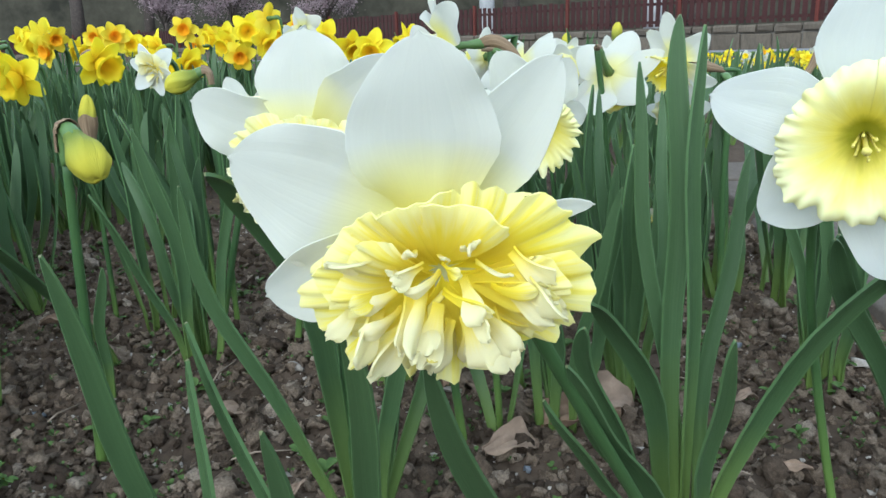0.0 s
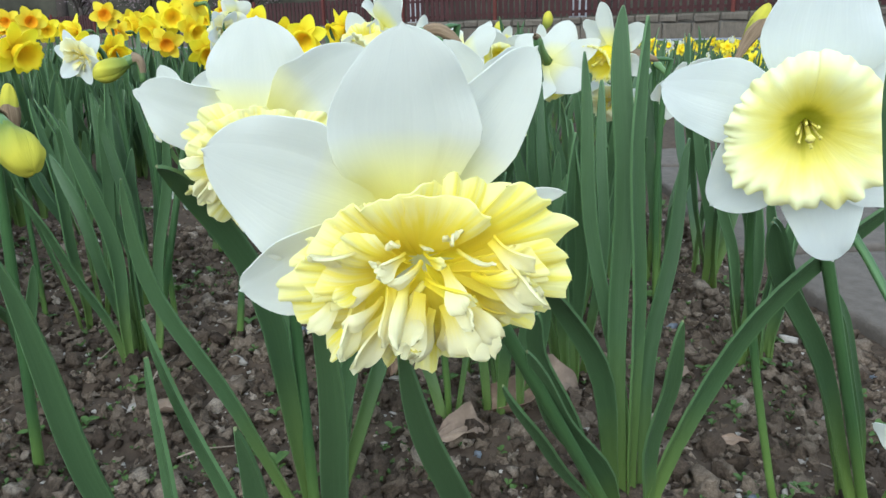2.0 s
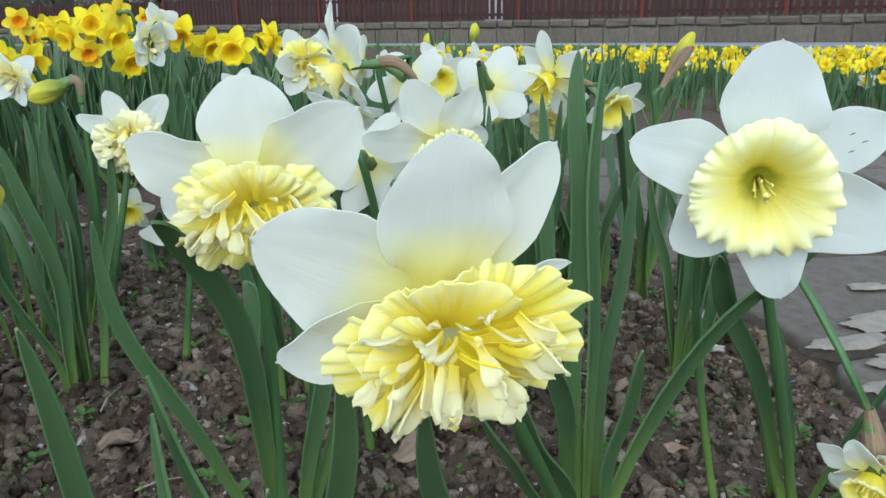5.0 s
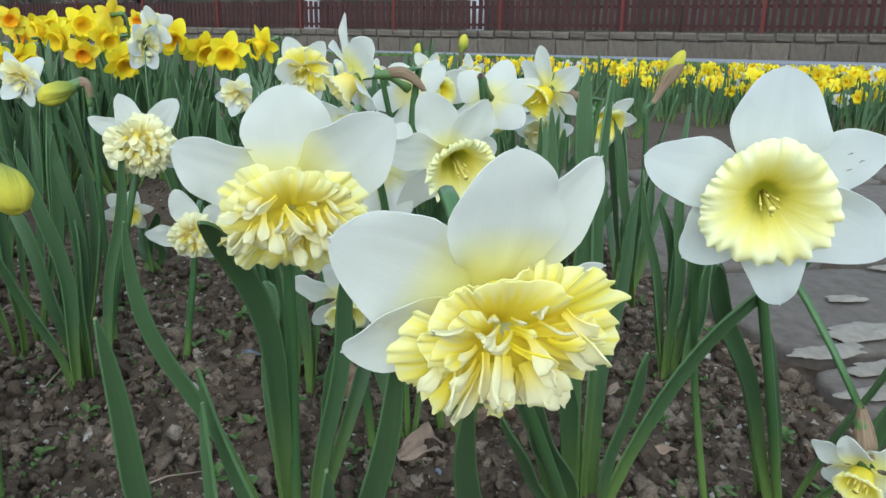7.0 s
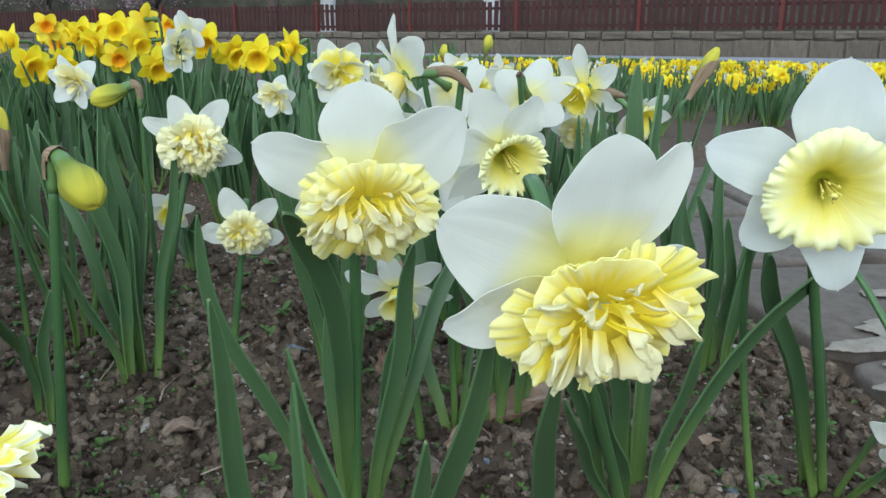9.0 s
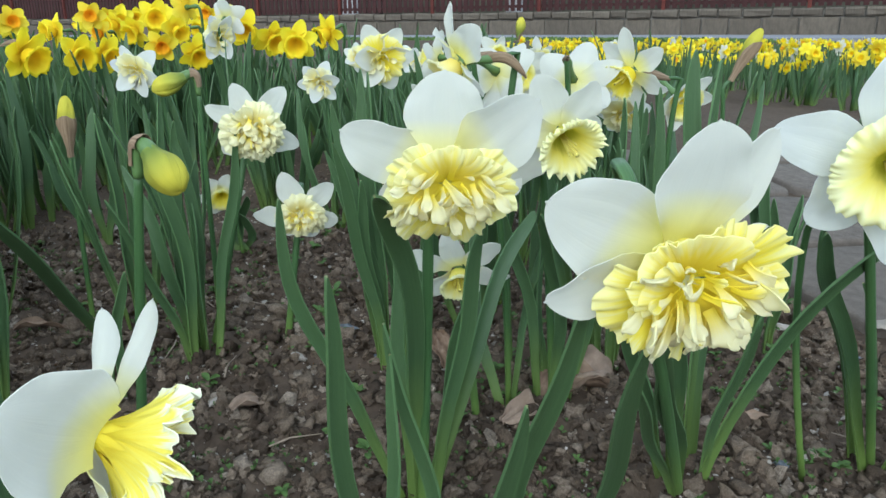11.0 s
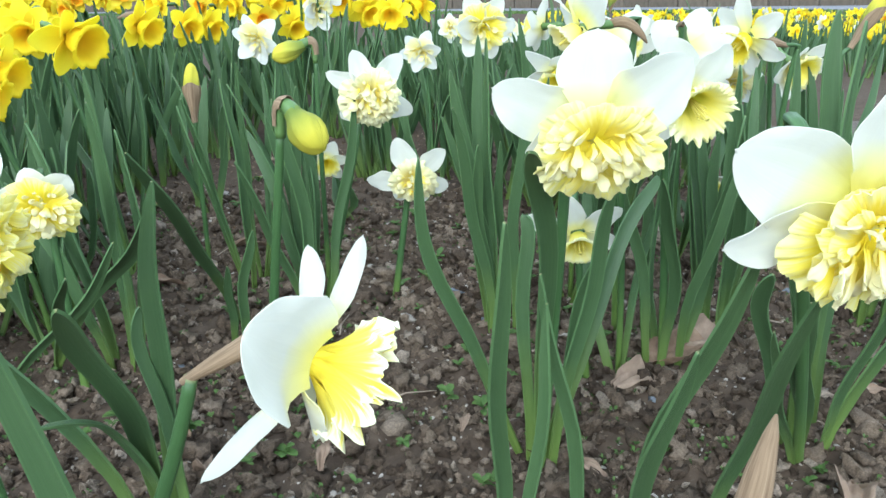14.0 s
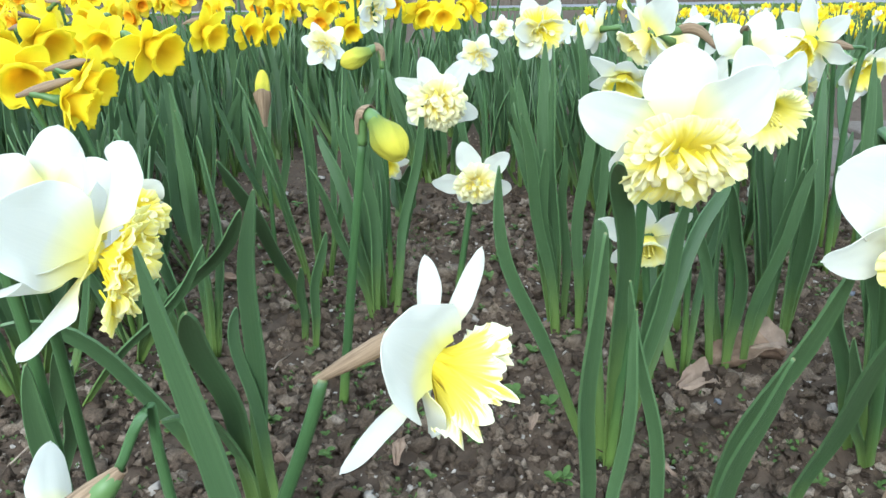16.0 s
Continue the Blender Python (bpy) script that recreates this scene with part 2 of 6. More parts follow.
# ---- building kit ----
def mesh_from(name, verts, faces, mat, uvs=None, smooth=True):
    me = bpy.data.meshes.new(name)
    me.from_pydata([tuple(v) for v in verts], [], [tuple(f) for f in faces])
    if uvs is not None:
        layer = me.uv_layers.new(name="UVMap")
        idx = np.empty(len(me.loops), dtype=np.int32)
        me.loops.foreach_get("vertex_index", idx)
        layer.data.foreach_set("uv", np.asarray(uvs, dtype=np.float32)[idx].ravel())
    if smooth:
        me.polygons.foreach_set("use_smooth", np.ones(len(me.polygons), dtype=bool))
    me.materials.append(mat)
    return me


def shell(name, grid, mat, thick, wrap=False, smooth=True):
    """A thin closed body round the surface grid[i along, j across]."""
    a, b, _ = grid.shape
    du = np.gradient(grid, axis=0)
    dv = np.gradient(grid, axis=1)
    nrm = np.cross(du, dv)
    nrm /= np.linalg.norm(nrm, axis=2, keepdims=True) + 1e-12
    top, low = grid + nrm * thick / 2, grid - nrm * thick / 2
    verts = np.concatenate([top.reshape(-1, 3), low.reshape(-1, 3)])
    u = np.repeat(np.linspace(0, 1, a)[:, None], b, 1)
    v = np.repeat(np.linspace(0, 1, b)[None], a, 0)
    uv = np.stack([v, u], 2).reshape(-1, 2)
    uv = np.concatenate([uv, uv])
    faces, m = [], a * b
    for i in range(a - 1):
        for j in range(b if wrap else b - 1):
            p, q = i * b + j, i * b + (j + 1) % b
            faces.append((p, q, q + b, p + b))
            faces.append((m + p, m + p + b, m + q + b, m + q))
    rim = []
    if wrap:
        for i, flip in ((0, True), (a - 1, False)):
            for j in range(b):
                rim.append((i * b + j, i * b + (j + 1) % b))
    else:
        rim += [(j, j + 1) for j in range(b - 1)] + [((a - 1) * b + j, (a - 1) * b + j + 1) for j in range(b - 1)]
        rim += [(i * b, (i + 1) * b) for i in range(a - 1)] + [(i * b + b - 1, (i + 1) * b + b - 1) for i in range(a - 1)]
    faces += [(p, q, m + q, m + p) for p, q in rim]
    me = mesh_from(name, verts, faces, mat, uv, smooth)
    # the thin rim meets both sides at a crease
    ends = np.empty(len(me.edges) * 2, dtype=np.int32)
    me.edges.foreach_get("vertices", ends)
    ends = np.sort(ends.reshape(-1, 2), axis=1).astype(np.int64)
    crease = np.sort(np.array(rim, dtype=np.int64), axis=1)
    crease = np.concatenate([crease, crease + m])
    sharp = np.isin(ends[:, 0] * 2 * m + ends[:, 1], crease[:, 0] * 2 * m + crease[:, 1])
    me.edges.foreach_set("use_edge_sharp", sharp)
    return me


def part(name, me, parent, m=None, label=""):
    ob = new(name, me)
    ob.parent = parent
    if m is not None:
        ob.matrix_basis = m
    if label:
        tagged(ob, label)
    return ob


def thing(name, place, label, category, group="", kind=""):
    ob = new(name)
    ob.empty_display_size = 0.02
    ob.location = place
    return tagged(ob, label, category, group, kind)


def smoothstep(a, b, x):
    t = np.clip((x - a) / (b - a), 0, 1)
    return t * t * (3 - 2 * t)


# the garden wall runs aslant behind the bed and climbs a little: its foot, the way along it and the way behind it
WALL_FOOT, WALL_ALONG, WALL_BACK, CLIMB = (-1.175, 16.09, -0.080), (0.786, -0.618), (0.618, 0.786), 0.0185


def ground_z(x, y):
    """The bed rises gently away from the camera and then levels out; far off the ground climbs along the wall."""
    x, y = np.asarray(x, dtype=float), np.asarray(y, dtype=float)
    along = (x - WALL_FOOT[0]) * WALL_ALONG[0] + (y - WALL_FOOT[1]) * WALL_ALONG[1]
    climb = WALL_FOOT[2] + 0.012 + CLIMB * np.clip(along, -30, 20)
    near = 0.045 * (np.clip(y, -2.0, 1.9) - 0.36) - 0.026 * np.clip(y - 1.9, 0, 4.1)
    return near + (climb - near) * smoothstep(5.8, 9.0, y)


# Petals and frills lie in the flower's own frame: z is the way the flower faces.
def bent(L, u, lift, curl, tail=0.0):
    """A blade's line in its own plane: distance out, height and slope at each step u."""
    phi = np.radians(lift + curl * u + tail * smoothstep(0.6, 1.0, u))
    d = L * np.diff(u)
    out = np.concatenate([[0], np.cumsum(np.cos(phi[:-1]) * d)])
    up = np.concatenate([[0], np.cumsum(np.sin(phi[:-1]) * d)])
    return out, up, phi


def tepal_grid(L, W, lift=0.0, curl=0.0, cup=0.2, twist=0.0, seed=0, nu=15, nv=13, foot=0.42, wave=1.7):
    """A broad flower petal with a rounded end, a small point, soft lengthwise folds and wavy edges."""
    r = np.random.RandomState(seed)
    u = 1 - (1 - np.linspace(0, 1, nu)) ** 2.0
    v = np.linspace(-1, 1, nv)
    out, up, phi = bent(L, u, lift, curl, r.uniform(-26, 10))
    prof = (foot + (1 - foot) * smoothstep(0, 0.52, u)) * np.clip(1 - u ** r.uniform(2.3, 3.1), 0.0004, 1) ** 0.56
    U, V = np.meshgrid(u, v, indexing="ij")
    p = r.uniform(0, 6.28, 8)
    h = W / 2 * prof[:, None] * (1 + 0.05 * np.sin(5.0 * U + p[0] + 1.6 * np.sign(V)) + 0.025 * np.sin(14 * U + p[1] + 2 * np.sign(V)))
    across = h * (V + 0.08 * r.uniform(-1, 1) * U)
    z = cup * h * V ** 2 * (1 - 0.7 * U ** 3)
    z = z + wave * W * 0.040 * np.abs(V) ** 2.5 * np.sin(3.14 * np.clip(U * 1.06, 0, 1)) ** 0.6 * (np.sin(7.5 * U + p[2] + 2.4 * np.sign(V)) + 0.6 * np.sin(15 * U + p[3] + 1.1 * np.sign(V)))
    for k in range(3):
        at = (-0.45, 0.02, 0.5)[k] + r.uniform(-0.12, 0.12)
        z = z + W * r.uniform(0.008, 0.020) * (-1 if k == 1 else r.choice((-1, 1))) * np.exp(-((V - at - 0.1 * U) / (0.10 + 0.05 * k % 2)) ** 2) * np.sin(3.14 * U ** 0.8)
    tw = np.radians(twist) * U
    x2, z2 = across * np.cos(tw) - z * np.sin(tw), across * np.sin(tw) + z * np.cos(tw)
    far = out[:, None] + L * 0.018 * np.exp(-(V / 0.35) ** 2) * U ** 10
    return np.stack([far - z2 * np.sin(phi)[:, None], x2, up[:, None] + z2 * np.cos(phi)[:, None]], 2)


def frill_grid(L, spread, lift=10.0, curl=-10.0, pleat=1.0, jag=0.05, seed=0, nu=13, nv=33, twist=0.0):
    """A fan-shaped piece of a ruffled corona. spread: degrees from edge to edge; pleated lengthwise, with a frilled rim."""
    r = np.random.RandomState(seed)
    u = np.linspace(0, 1, nu) ** 0.85
    v = np.linspace(-1, 1, nv)
    out, up, phi = bent(L, u, lift, curl, r.uniform(-45, 5))
    U, V = np.meshgrid(u, v, indexing="ij")
    p = r.uniform(0, 6.28, 10)
    f = r.uniform(0.8, 1.25) * spread / 30.0
    warp = V + 0.10 * np.sin(4 * V + p[0]) + 0.05 * np.sin(3 * U + p[1])
    wave = np.sin(f * warp + p[2]) + 0.7 * np.sin(1.7 * f * warp + p[3] + 0.8 * U) + 0.4 * np.sin(2.9 * f * warp + p[4])
    rim = np.sin(4.3 * f * warp + p[5]) + 0.8 * np.sin(8.1 * f * warp + p[6]) * np.sin(2.2 * V + p[7])
    edge = 1 - 0.14 * np.abs(V) ** 5 + jag * U ** 3 * (0.8 * np.sin(2.1 * f * warp + p[8]) + 0.5 * np.sin(5.3 * f * warp + p[9]) + 0.45 * rim)
    th = np.radians(spread / 2) * V * (0.45 + 0.55 * smoothstep(0, 0.5, U))
    z = pleat * L * (0.026 * U ** 1.5 * wave + 0.030 * U ** 5 * rim + 0.016 * U ** 6 * np.sin(13.0 * f * warp + p[9] + 2 * U)) + twist * L * U * V
    far = out[:, None] * edge
    x = (far - z * np.sin(phi)[:, None])
    return np.stack([x * np.cos(th), x * np.sin(th), up[:, None] * edge + z * np.cos(phi)[:, None]], 2)


def tongue_grid(L, W, lift=60.0, curl=-20.0, tail=-30.0, roll=0.8, twist=0.0, seed=0, nu=12, nv=9):
    """A narrow, spoon-ended inner petal, rolled about its length; roll: how much of a half turn it curls."""
    r = np.random.RandomState(seed)
    u = np.linspace(0, 1, nu) ** 0.9
    v = np.linspace(-1, 1, nv)
    out, up, phi = bent(L, u, lift, curl, tail)
    U, V = np.meshgrid(u, v, indexing="ij")
    p = r.uniform(0, 6.28, 6)
    prof = (0.42 + 0.58 * smoothstep(0.15, 0.75, U)) * np.sqrt(np.clip(1 - np.clip((U - 0.72) / 0.28, 0, 1) ** 3.0 * 0.85, 0, 1))
    h = W / 2 * prof * (1 + 0.12 * np.sin(6 * U + p[0] + np.sign(V)))
    a = np.maximum(np.abs(roll) * 1.57 * (1 - 0.55 * U ** 2), 0.05)
    across = h * np.sin(a * V) / np.sin(np.minimum(a, 1.57))
    z = np.sign(roll) * h * (1 - np.cos(a * V)) / np.sin(np.minimum(a, 1.57))
    z = z + W * (0.07 * U ** 2 * np.sin(5 * V + p[1] + 3 * U) + 0.05 * U ** 4 * np.sin(9 * V + p[2]))
    tw = np.radians(twist) * U
    x2, z2 = across * np.cos(tw) - z * np.sin(tw), across * np.sin(tw) + z * np.cos(tw)
    nick = 1 - 0.10 * U ** 5 * V ** 2 + 0.035 * U ** 5 * (np.sin(4.5 * V + p[3]) + 0.7 * np.sin(9 * V + p[4]))
    return np.stack([out[:, None] * nick - z2 * np.sin(phi)[:, None], x2, up[:, None] * nick + z2 * np.cos(phi)[:, None]], 2)


def ruffle_cup(depth, r0, r1, seed=0, pleat=1.0, frill=1.0, bell=2.2, back=0.10, nu=22, nv=300, folds=11, fringe=0.0):
    """A cup that rises as a tube and then flares: soft lengthwise pleats, a crimped rim that turns back a little."""
    r = np.random.RandomState(seed)
    u = np.linspace(0, 1, nu) ** 0.85
    th = np.linspace(0, 2 * math.pi, nv, endpoint=False)
    U, T = np.meshgrid(u, th, indexing="ij")
    p = r.uniform(0, 6.28, 16)
    W = T + 0.26 * np.sin(2 * T + p[0]) + 0.16 * np.sin(3 * T + p[1]) + 0.07 * np.sin(7 * T + p[2] + U) + 0.03 * np.sin(13 * T + p[3])
    amp = 0.75 + 0.35 * np.sin(2 * T + p[3]) + 0.25 * np.sin(5 * T + p[4])

    def band(lo, hi, slip=0.0):
        """Uneven waves round the rim, lo to hi of them."""
        waves = range(max(2, int(lo)), int(hi) + 1)
        a, b = r.normal(size=len(waves)), r.uniform(0, 6.28, len(waves))
        return sum(k * np.sin(q * T + f + slip * math.sin(q) * U) for k, q, f in zip(a, waves, b)) / math.sqrt(len(waves) / 1.5)

    fold = amp * band(folds * 0.7, folds * 2.1, 0.6) + 0.35 * band(folds * 2.2, folds * 3.4)
    crimp = band(folds * 1.4, folds * 4.0, 2.0)
    rad = r0 + (r1 - r0) * (0.30 * U + 0.70 * U ** bell) * (1 + 0.05 * np.sin(3 * T + p[15]) * U)
    z = depth * (1 - (1 - U) ** 1.7) - depth * back * U ** 7
    cut = fringe * (0.55 * U ** 4 * np.maximum(0, band(folds * 0.8, folds * 2.2)) ** 1.5 + 0.25 * U ** 10 * np.maximum(0, band(folds * 2.2, folds * 4.5)) ** 1.5)
    rad = rad * (1 + pleat * 0.026 * U ** 1.5 * fold + frill * 0.012 * U ** 10 * crimp) * (1 - cut)
    rad[0] = 0.0003
    z = z + r1 * (pleat * 0.028 * U ** 2 * np.roll(fold, nv // (8 * folds), 1) + frill * 0.040 * U ** 9 * crimp + 0.034 * U ** 4 * (np.sin(4 * T + p[5]) + 0.8 * np.sin(7 * T + p[6]) + 0.6 * np.sin(12 * W + p[7]))) - depth * cut * 0.8
    return np.stack([rad * np.cos(T), rad * np.sin(T), z], 2)


def tube_grid(pts, radii, n=8, flat=1.0):
    """A tube along points; a grid that wraps across."""
    pts = [Vector(p) for p in pts]
    out = []
    side = None
    for i, p in enumerate(pts):
        tan = (pts[min(i + 1, len(pts) - 1)] - pts[max(i - 1, 0)]).normalized()
        if side is None:
            side = tan.cross(Vector((0.3, 1, 0.2))).normalized()
        side = (side - tan * side.dot(tan)).normalized()
        up = tan.cross(side)
        out.append([p + (side * math.cos(a) + up * flat * math.sin(a)) * radii[i] for a in np.linspace(0, 2 * math.pi, n, endpoint=False)])
    return np.array([[tuple(v) for v in row] for row in out])


def solid_tube(name, pts, radii, mat, n=8, flat=1.0):
    g = tube_grid(pts, radii, n, flat)
    a, b, _ = g.shape
    faces = [(i * b + j, i * b + (j + 1) % b, (i + 1) * b + (j + 1) % b, (i + 1) * b + j) for i in range(a - 1) for j in range(b)]
    faces += [tuple(range(b - 1, -1, -1)), tuple((a - 1) * b + j for j in range(b))]
    uv = np.stack([np.tile(np.linspace(0, 1, b), a), np.repeat(np.linspace(0, 1, a), b)], 1)
    return mesh_from(name, g.reshape(-1, 3), faces, mat, uv)


def bezier(p0, p1, p2, p3, n):
    p0, p1, p2, p3 = (np.array(p, dtype=float) for p in (p0, p1, p2, p3))
    t = np.linspace(0, 1, n)[:, None]
    return (1 - t) ** 3 * p0 + 3 * (1 - t) ** 2 * t * p1 + 3 * (1 - t) * t * t * p2 + t ** 3 * p3


def leaf_mesh(tip, width=0.013, bow=(0, 0, 0), face=0.0, twist=0.0, droop=0.0, seed=0, nu=16, nv=5, mat=None, blunt=False):
    """A strap leaf from the origin to tip. bow: how far its middle lies off the straight line; face: degrees its upper side turns about z."""
    tip = np.array(tip, dtype=float)
    bow = np.array(bow, dtype=float)
    up = np.array((0, 0, np.linalg.norm(tip) * 0.33))
    p1 = tip * 0.33 * 0.5 + up * 0.5 + bow * 1.33
    p2 = tip * 0.66 + bow * 1.33 + np.array((0, 0, droop))
    fine, u = bezier((0, 0, -0.012), p1, p2, tip, 81), 1 - (1 - np.linspace(0, 1, nu)) ** (2.8 if blunt else 1.7)
    c = np.stack([np.interp(u, np.linspace(0, 1, 81), fine[:, k]) for k in range(3)], 1)
    tan = np.gradient(c, axis=0)
    tan /= np.linalg.norm(tan, axis=1, keepdims=True)
    r = np.random.RandomState(seed)
    ang = np.radians(face + (twist or r.uniform(-20, 20)) * u + r.uniform(-12, 12))
    side = np.stack([np.cos(ang), np.sin(ang), np.zeros(nu)], 1)
    side -= tan * (side * tan).sum(1, keepdims=True)
    side /= np.linalg.norm(side, axis=1, keepdims=True) + 1e-9
    sway = (0.0035 * np.sin(2.6 * np.pi * u + r.uniform(0, 6.28)) * np.sin(np.pi * u) * min(1.0, np.linalg.norm(tip) / 0.2))[:, None]
    c = c + (0 if blunt else 1) * side * sway
    nrm = np.cross(side, tan)
    taper = r.uniform(0.50, 0.78)
    prof = (0.62 + 0.38 * smoothstep(0, 0.45, u)) * np.clip(1 - np.clip((u - taper) / (1 - taper), 0, 1) ** 2.2, 0.0, 1) ** 0.6
    if blunt:
        prof = (0.8 + 0.2 * smoothstep(0, 0.45, u)) * np.sqrt(1 - np.clip((u - 0.972) / 0.028, 0, 1) ** 1.7)
    h = np.maximum(width / 2 * prof, 0.0002 if blunt else 0.0004)
    v = np.linspace(-1, 1, nv)
    deep = 0.42 - 0.25 * u
    grid = c[:, None] + side[:, None] * (h[:, None] * v)[:, :, None] - nrm[:, None] * ((deep * h)[:, None] * (1 - v ** 2))[:, :, None]
    return shell("leaf", grid, mat or M_LEAF, 0.0016)


def facing(n, roll=0.0):
    """A turn that takes z to n; roll: degrees about n, 0 with the flower's x towards up."""
    z = Vector(n).normalized()
    x = Vector((0, 0, 1)) - z * z.z
    x.normalize()
    y = z.cross(x)
    m = Matrix((x, y, z)).transposed().to_4x4()
    return m @ Matrix.Rotation(radians(roll), 4, "Z")


# ---- flowers ----
def stem_to(root, base, neck, n, thick=0.0032, bow=(0, 0, 0), name="stem", hook=0.008):
    """The stalk from the plant's foot to the flower's neck, where it bends over into the way n."""
    b, k, n = Vector(base), Vector(neck), Vector(n).normalized()
    rise = (k - b)
    if hook is None:
        pts = bezier((0, 0, -0.012), rise * 0.4 + Vector(bow), rise * 0.8 + Vector(bow), rise, 18)
        return part(name, solid_tube(name, pts, [thick * (1.15 - 0.02 * i) for i in range(18)], M_STEM, 10, 0.8), root)
    up = Vector((rise.x * 0.55, rise.y * 0.55, rise.z * 0.55)) + Vector(bow)
    bend = Vector((0, 0, hook)) - n * (0.006 + hook * 0.3)
    low = bezier((0, 0, -0.012), up * 0.6, rise * 0.8 + Vector(bow), rise + bend - n * 0.012, 14)
    end = bezier(rise + bend - n * 0.012, rise + bend, rise - n * 0.006 + bend * 0.5, rise, 6)[1:]
    pts = np.concatenate([low, end])
    radii = [thick * (1.15 - 0.35 * i / (len(pts) - 1)) for i in range(len(pts))]
    return part(name, solid_tube(name, pts, radii, M_STEM, 8, 0.72), root)


def neck_parts(root, rel, n, size=1.0, spathe=True, seed=0, up=0.06, slim=1.0):
    """Behind the petals: the green tube and seed pod, and the papery sheath that hangs from the bend."""
    n = Vector(n).normalized()
    c = Vector(rel)
    back = c - n * 0.034 * size
    pts = [c - n * s * size for s in (0.0, 0.008, 0.016, 0.021, 0.027, 0.034)]
    part("ovary", solid_tube("ovary", pts, [r * min(size, 1.0) * 0.82 * min(slim, 1.0) for r in (0.0045, 0.0040, 0.0036, 0.0048, 0.0052, 0.0032)], M_OVARY, 8), root)
    if spathe:
        r = np.random.RandomState(seed)
        d = (n + Vector((r.uniform(-0.12, 0.12), r.uniform(-0.12, 0.12), up))).normalized()
        g = tube_grid([back + d * s * size for s in (-0.003, 0.001, 0.010, 0.020, 0.027)], [x * size * slim for x in (0.0016, 0.0024, 0.0040, 0.0050, 0.0042)], 10)
        part("spathe", shell("spathe", g, M_SPATHE, 0.0005, True), root, label="dry brown papery sheath")
    return back


def daffodil(x, y, label, group="daffodils in the flower bed"):
    return thing("daffodil", (x, y, float(ground_z(x, y))), label, "flower", group)


def leaf_clump(x, y, label):
    return thing("leaf_clump", (x, y, float(ground_z(x, y))), label, "leaves", "leaf clumps in the bed")


def stamens(root, m, length=0.02, seed=0):
    r = np.random.RandomState(seed)
    for i in range(6):
        a = i * 1.047 + 0.3
        p = [Vector((0.0015 * math.cos(a), 0.0015 * math.sin(a), 0.001)), Vector((0.003 * math.cos(a), 0.003 * math.sin(a), length * 0.6)), Vector((0.0042 * math.cos(a), 0.0042 * math.sin(a), length * r.uniform(0.8, 1.0)))]
        stamen = part("stamen", solid_tube("stamen", p, [0.0004, 0.0005, 0.0004], M_STAMEN, 5), root, m)
        part("anther", solid_tube("anther", [p[2] - Vector((0, 0, 0.0022)), p[2], p[2] + Vector((0.0004, 0, 0.0022))], [0.0005, 0.0009, 0.0005], M_STAMEN, 6, 0.7), stamen, label="powdery yellow anther")
    part("pistil", solid_tube("pistil", [(0, 0, 0), (0, 0, length * 0.7), (0.0005, 0, length * 1.15), (0.0005, 0, length * 1.25)], [0.0009, 0.0009, 0.0011, 0.0018], M_STAMEN, 6), root, m)


def petals(root, m, spec, mat, seed=0, nu=18, nv=17, thick=0.0004):
    """spec: rows of azimuth, length, width, lift, curl, cup."""
    for i, (az, L, W, lift, curl, cup, *turn) in enumerate(spec):
        behind = Matrix.Translation((0.0055 * min(1.0, L / 0.045), 0, -0.0030 * (i % 2)))
        g = tepal_grid(L, W, lift, curl, cup, (turn[0] if turn else 6 * math.sin(seed + i * 2.1)), seed * 31 + i, nu, nv)
        part("petal", shell("petal", g, mat, thick), root, m @ Matrix.Rotation(radians(az), 4, "Z") @ behind)


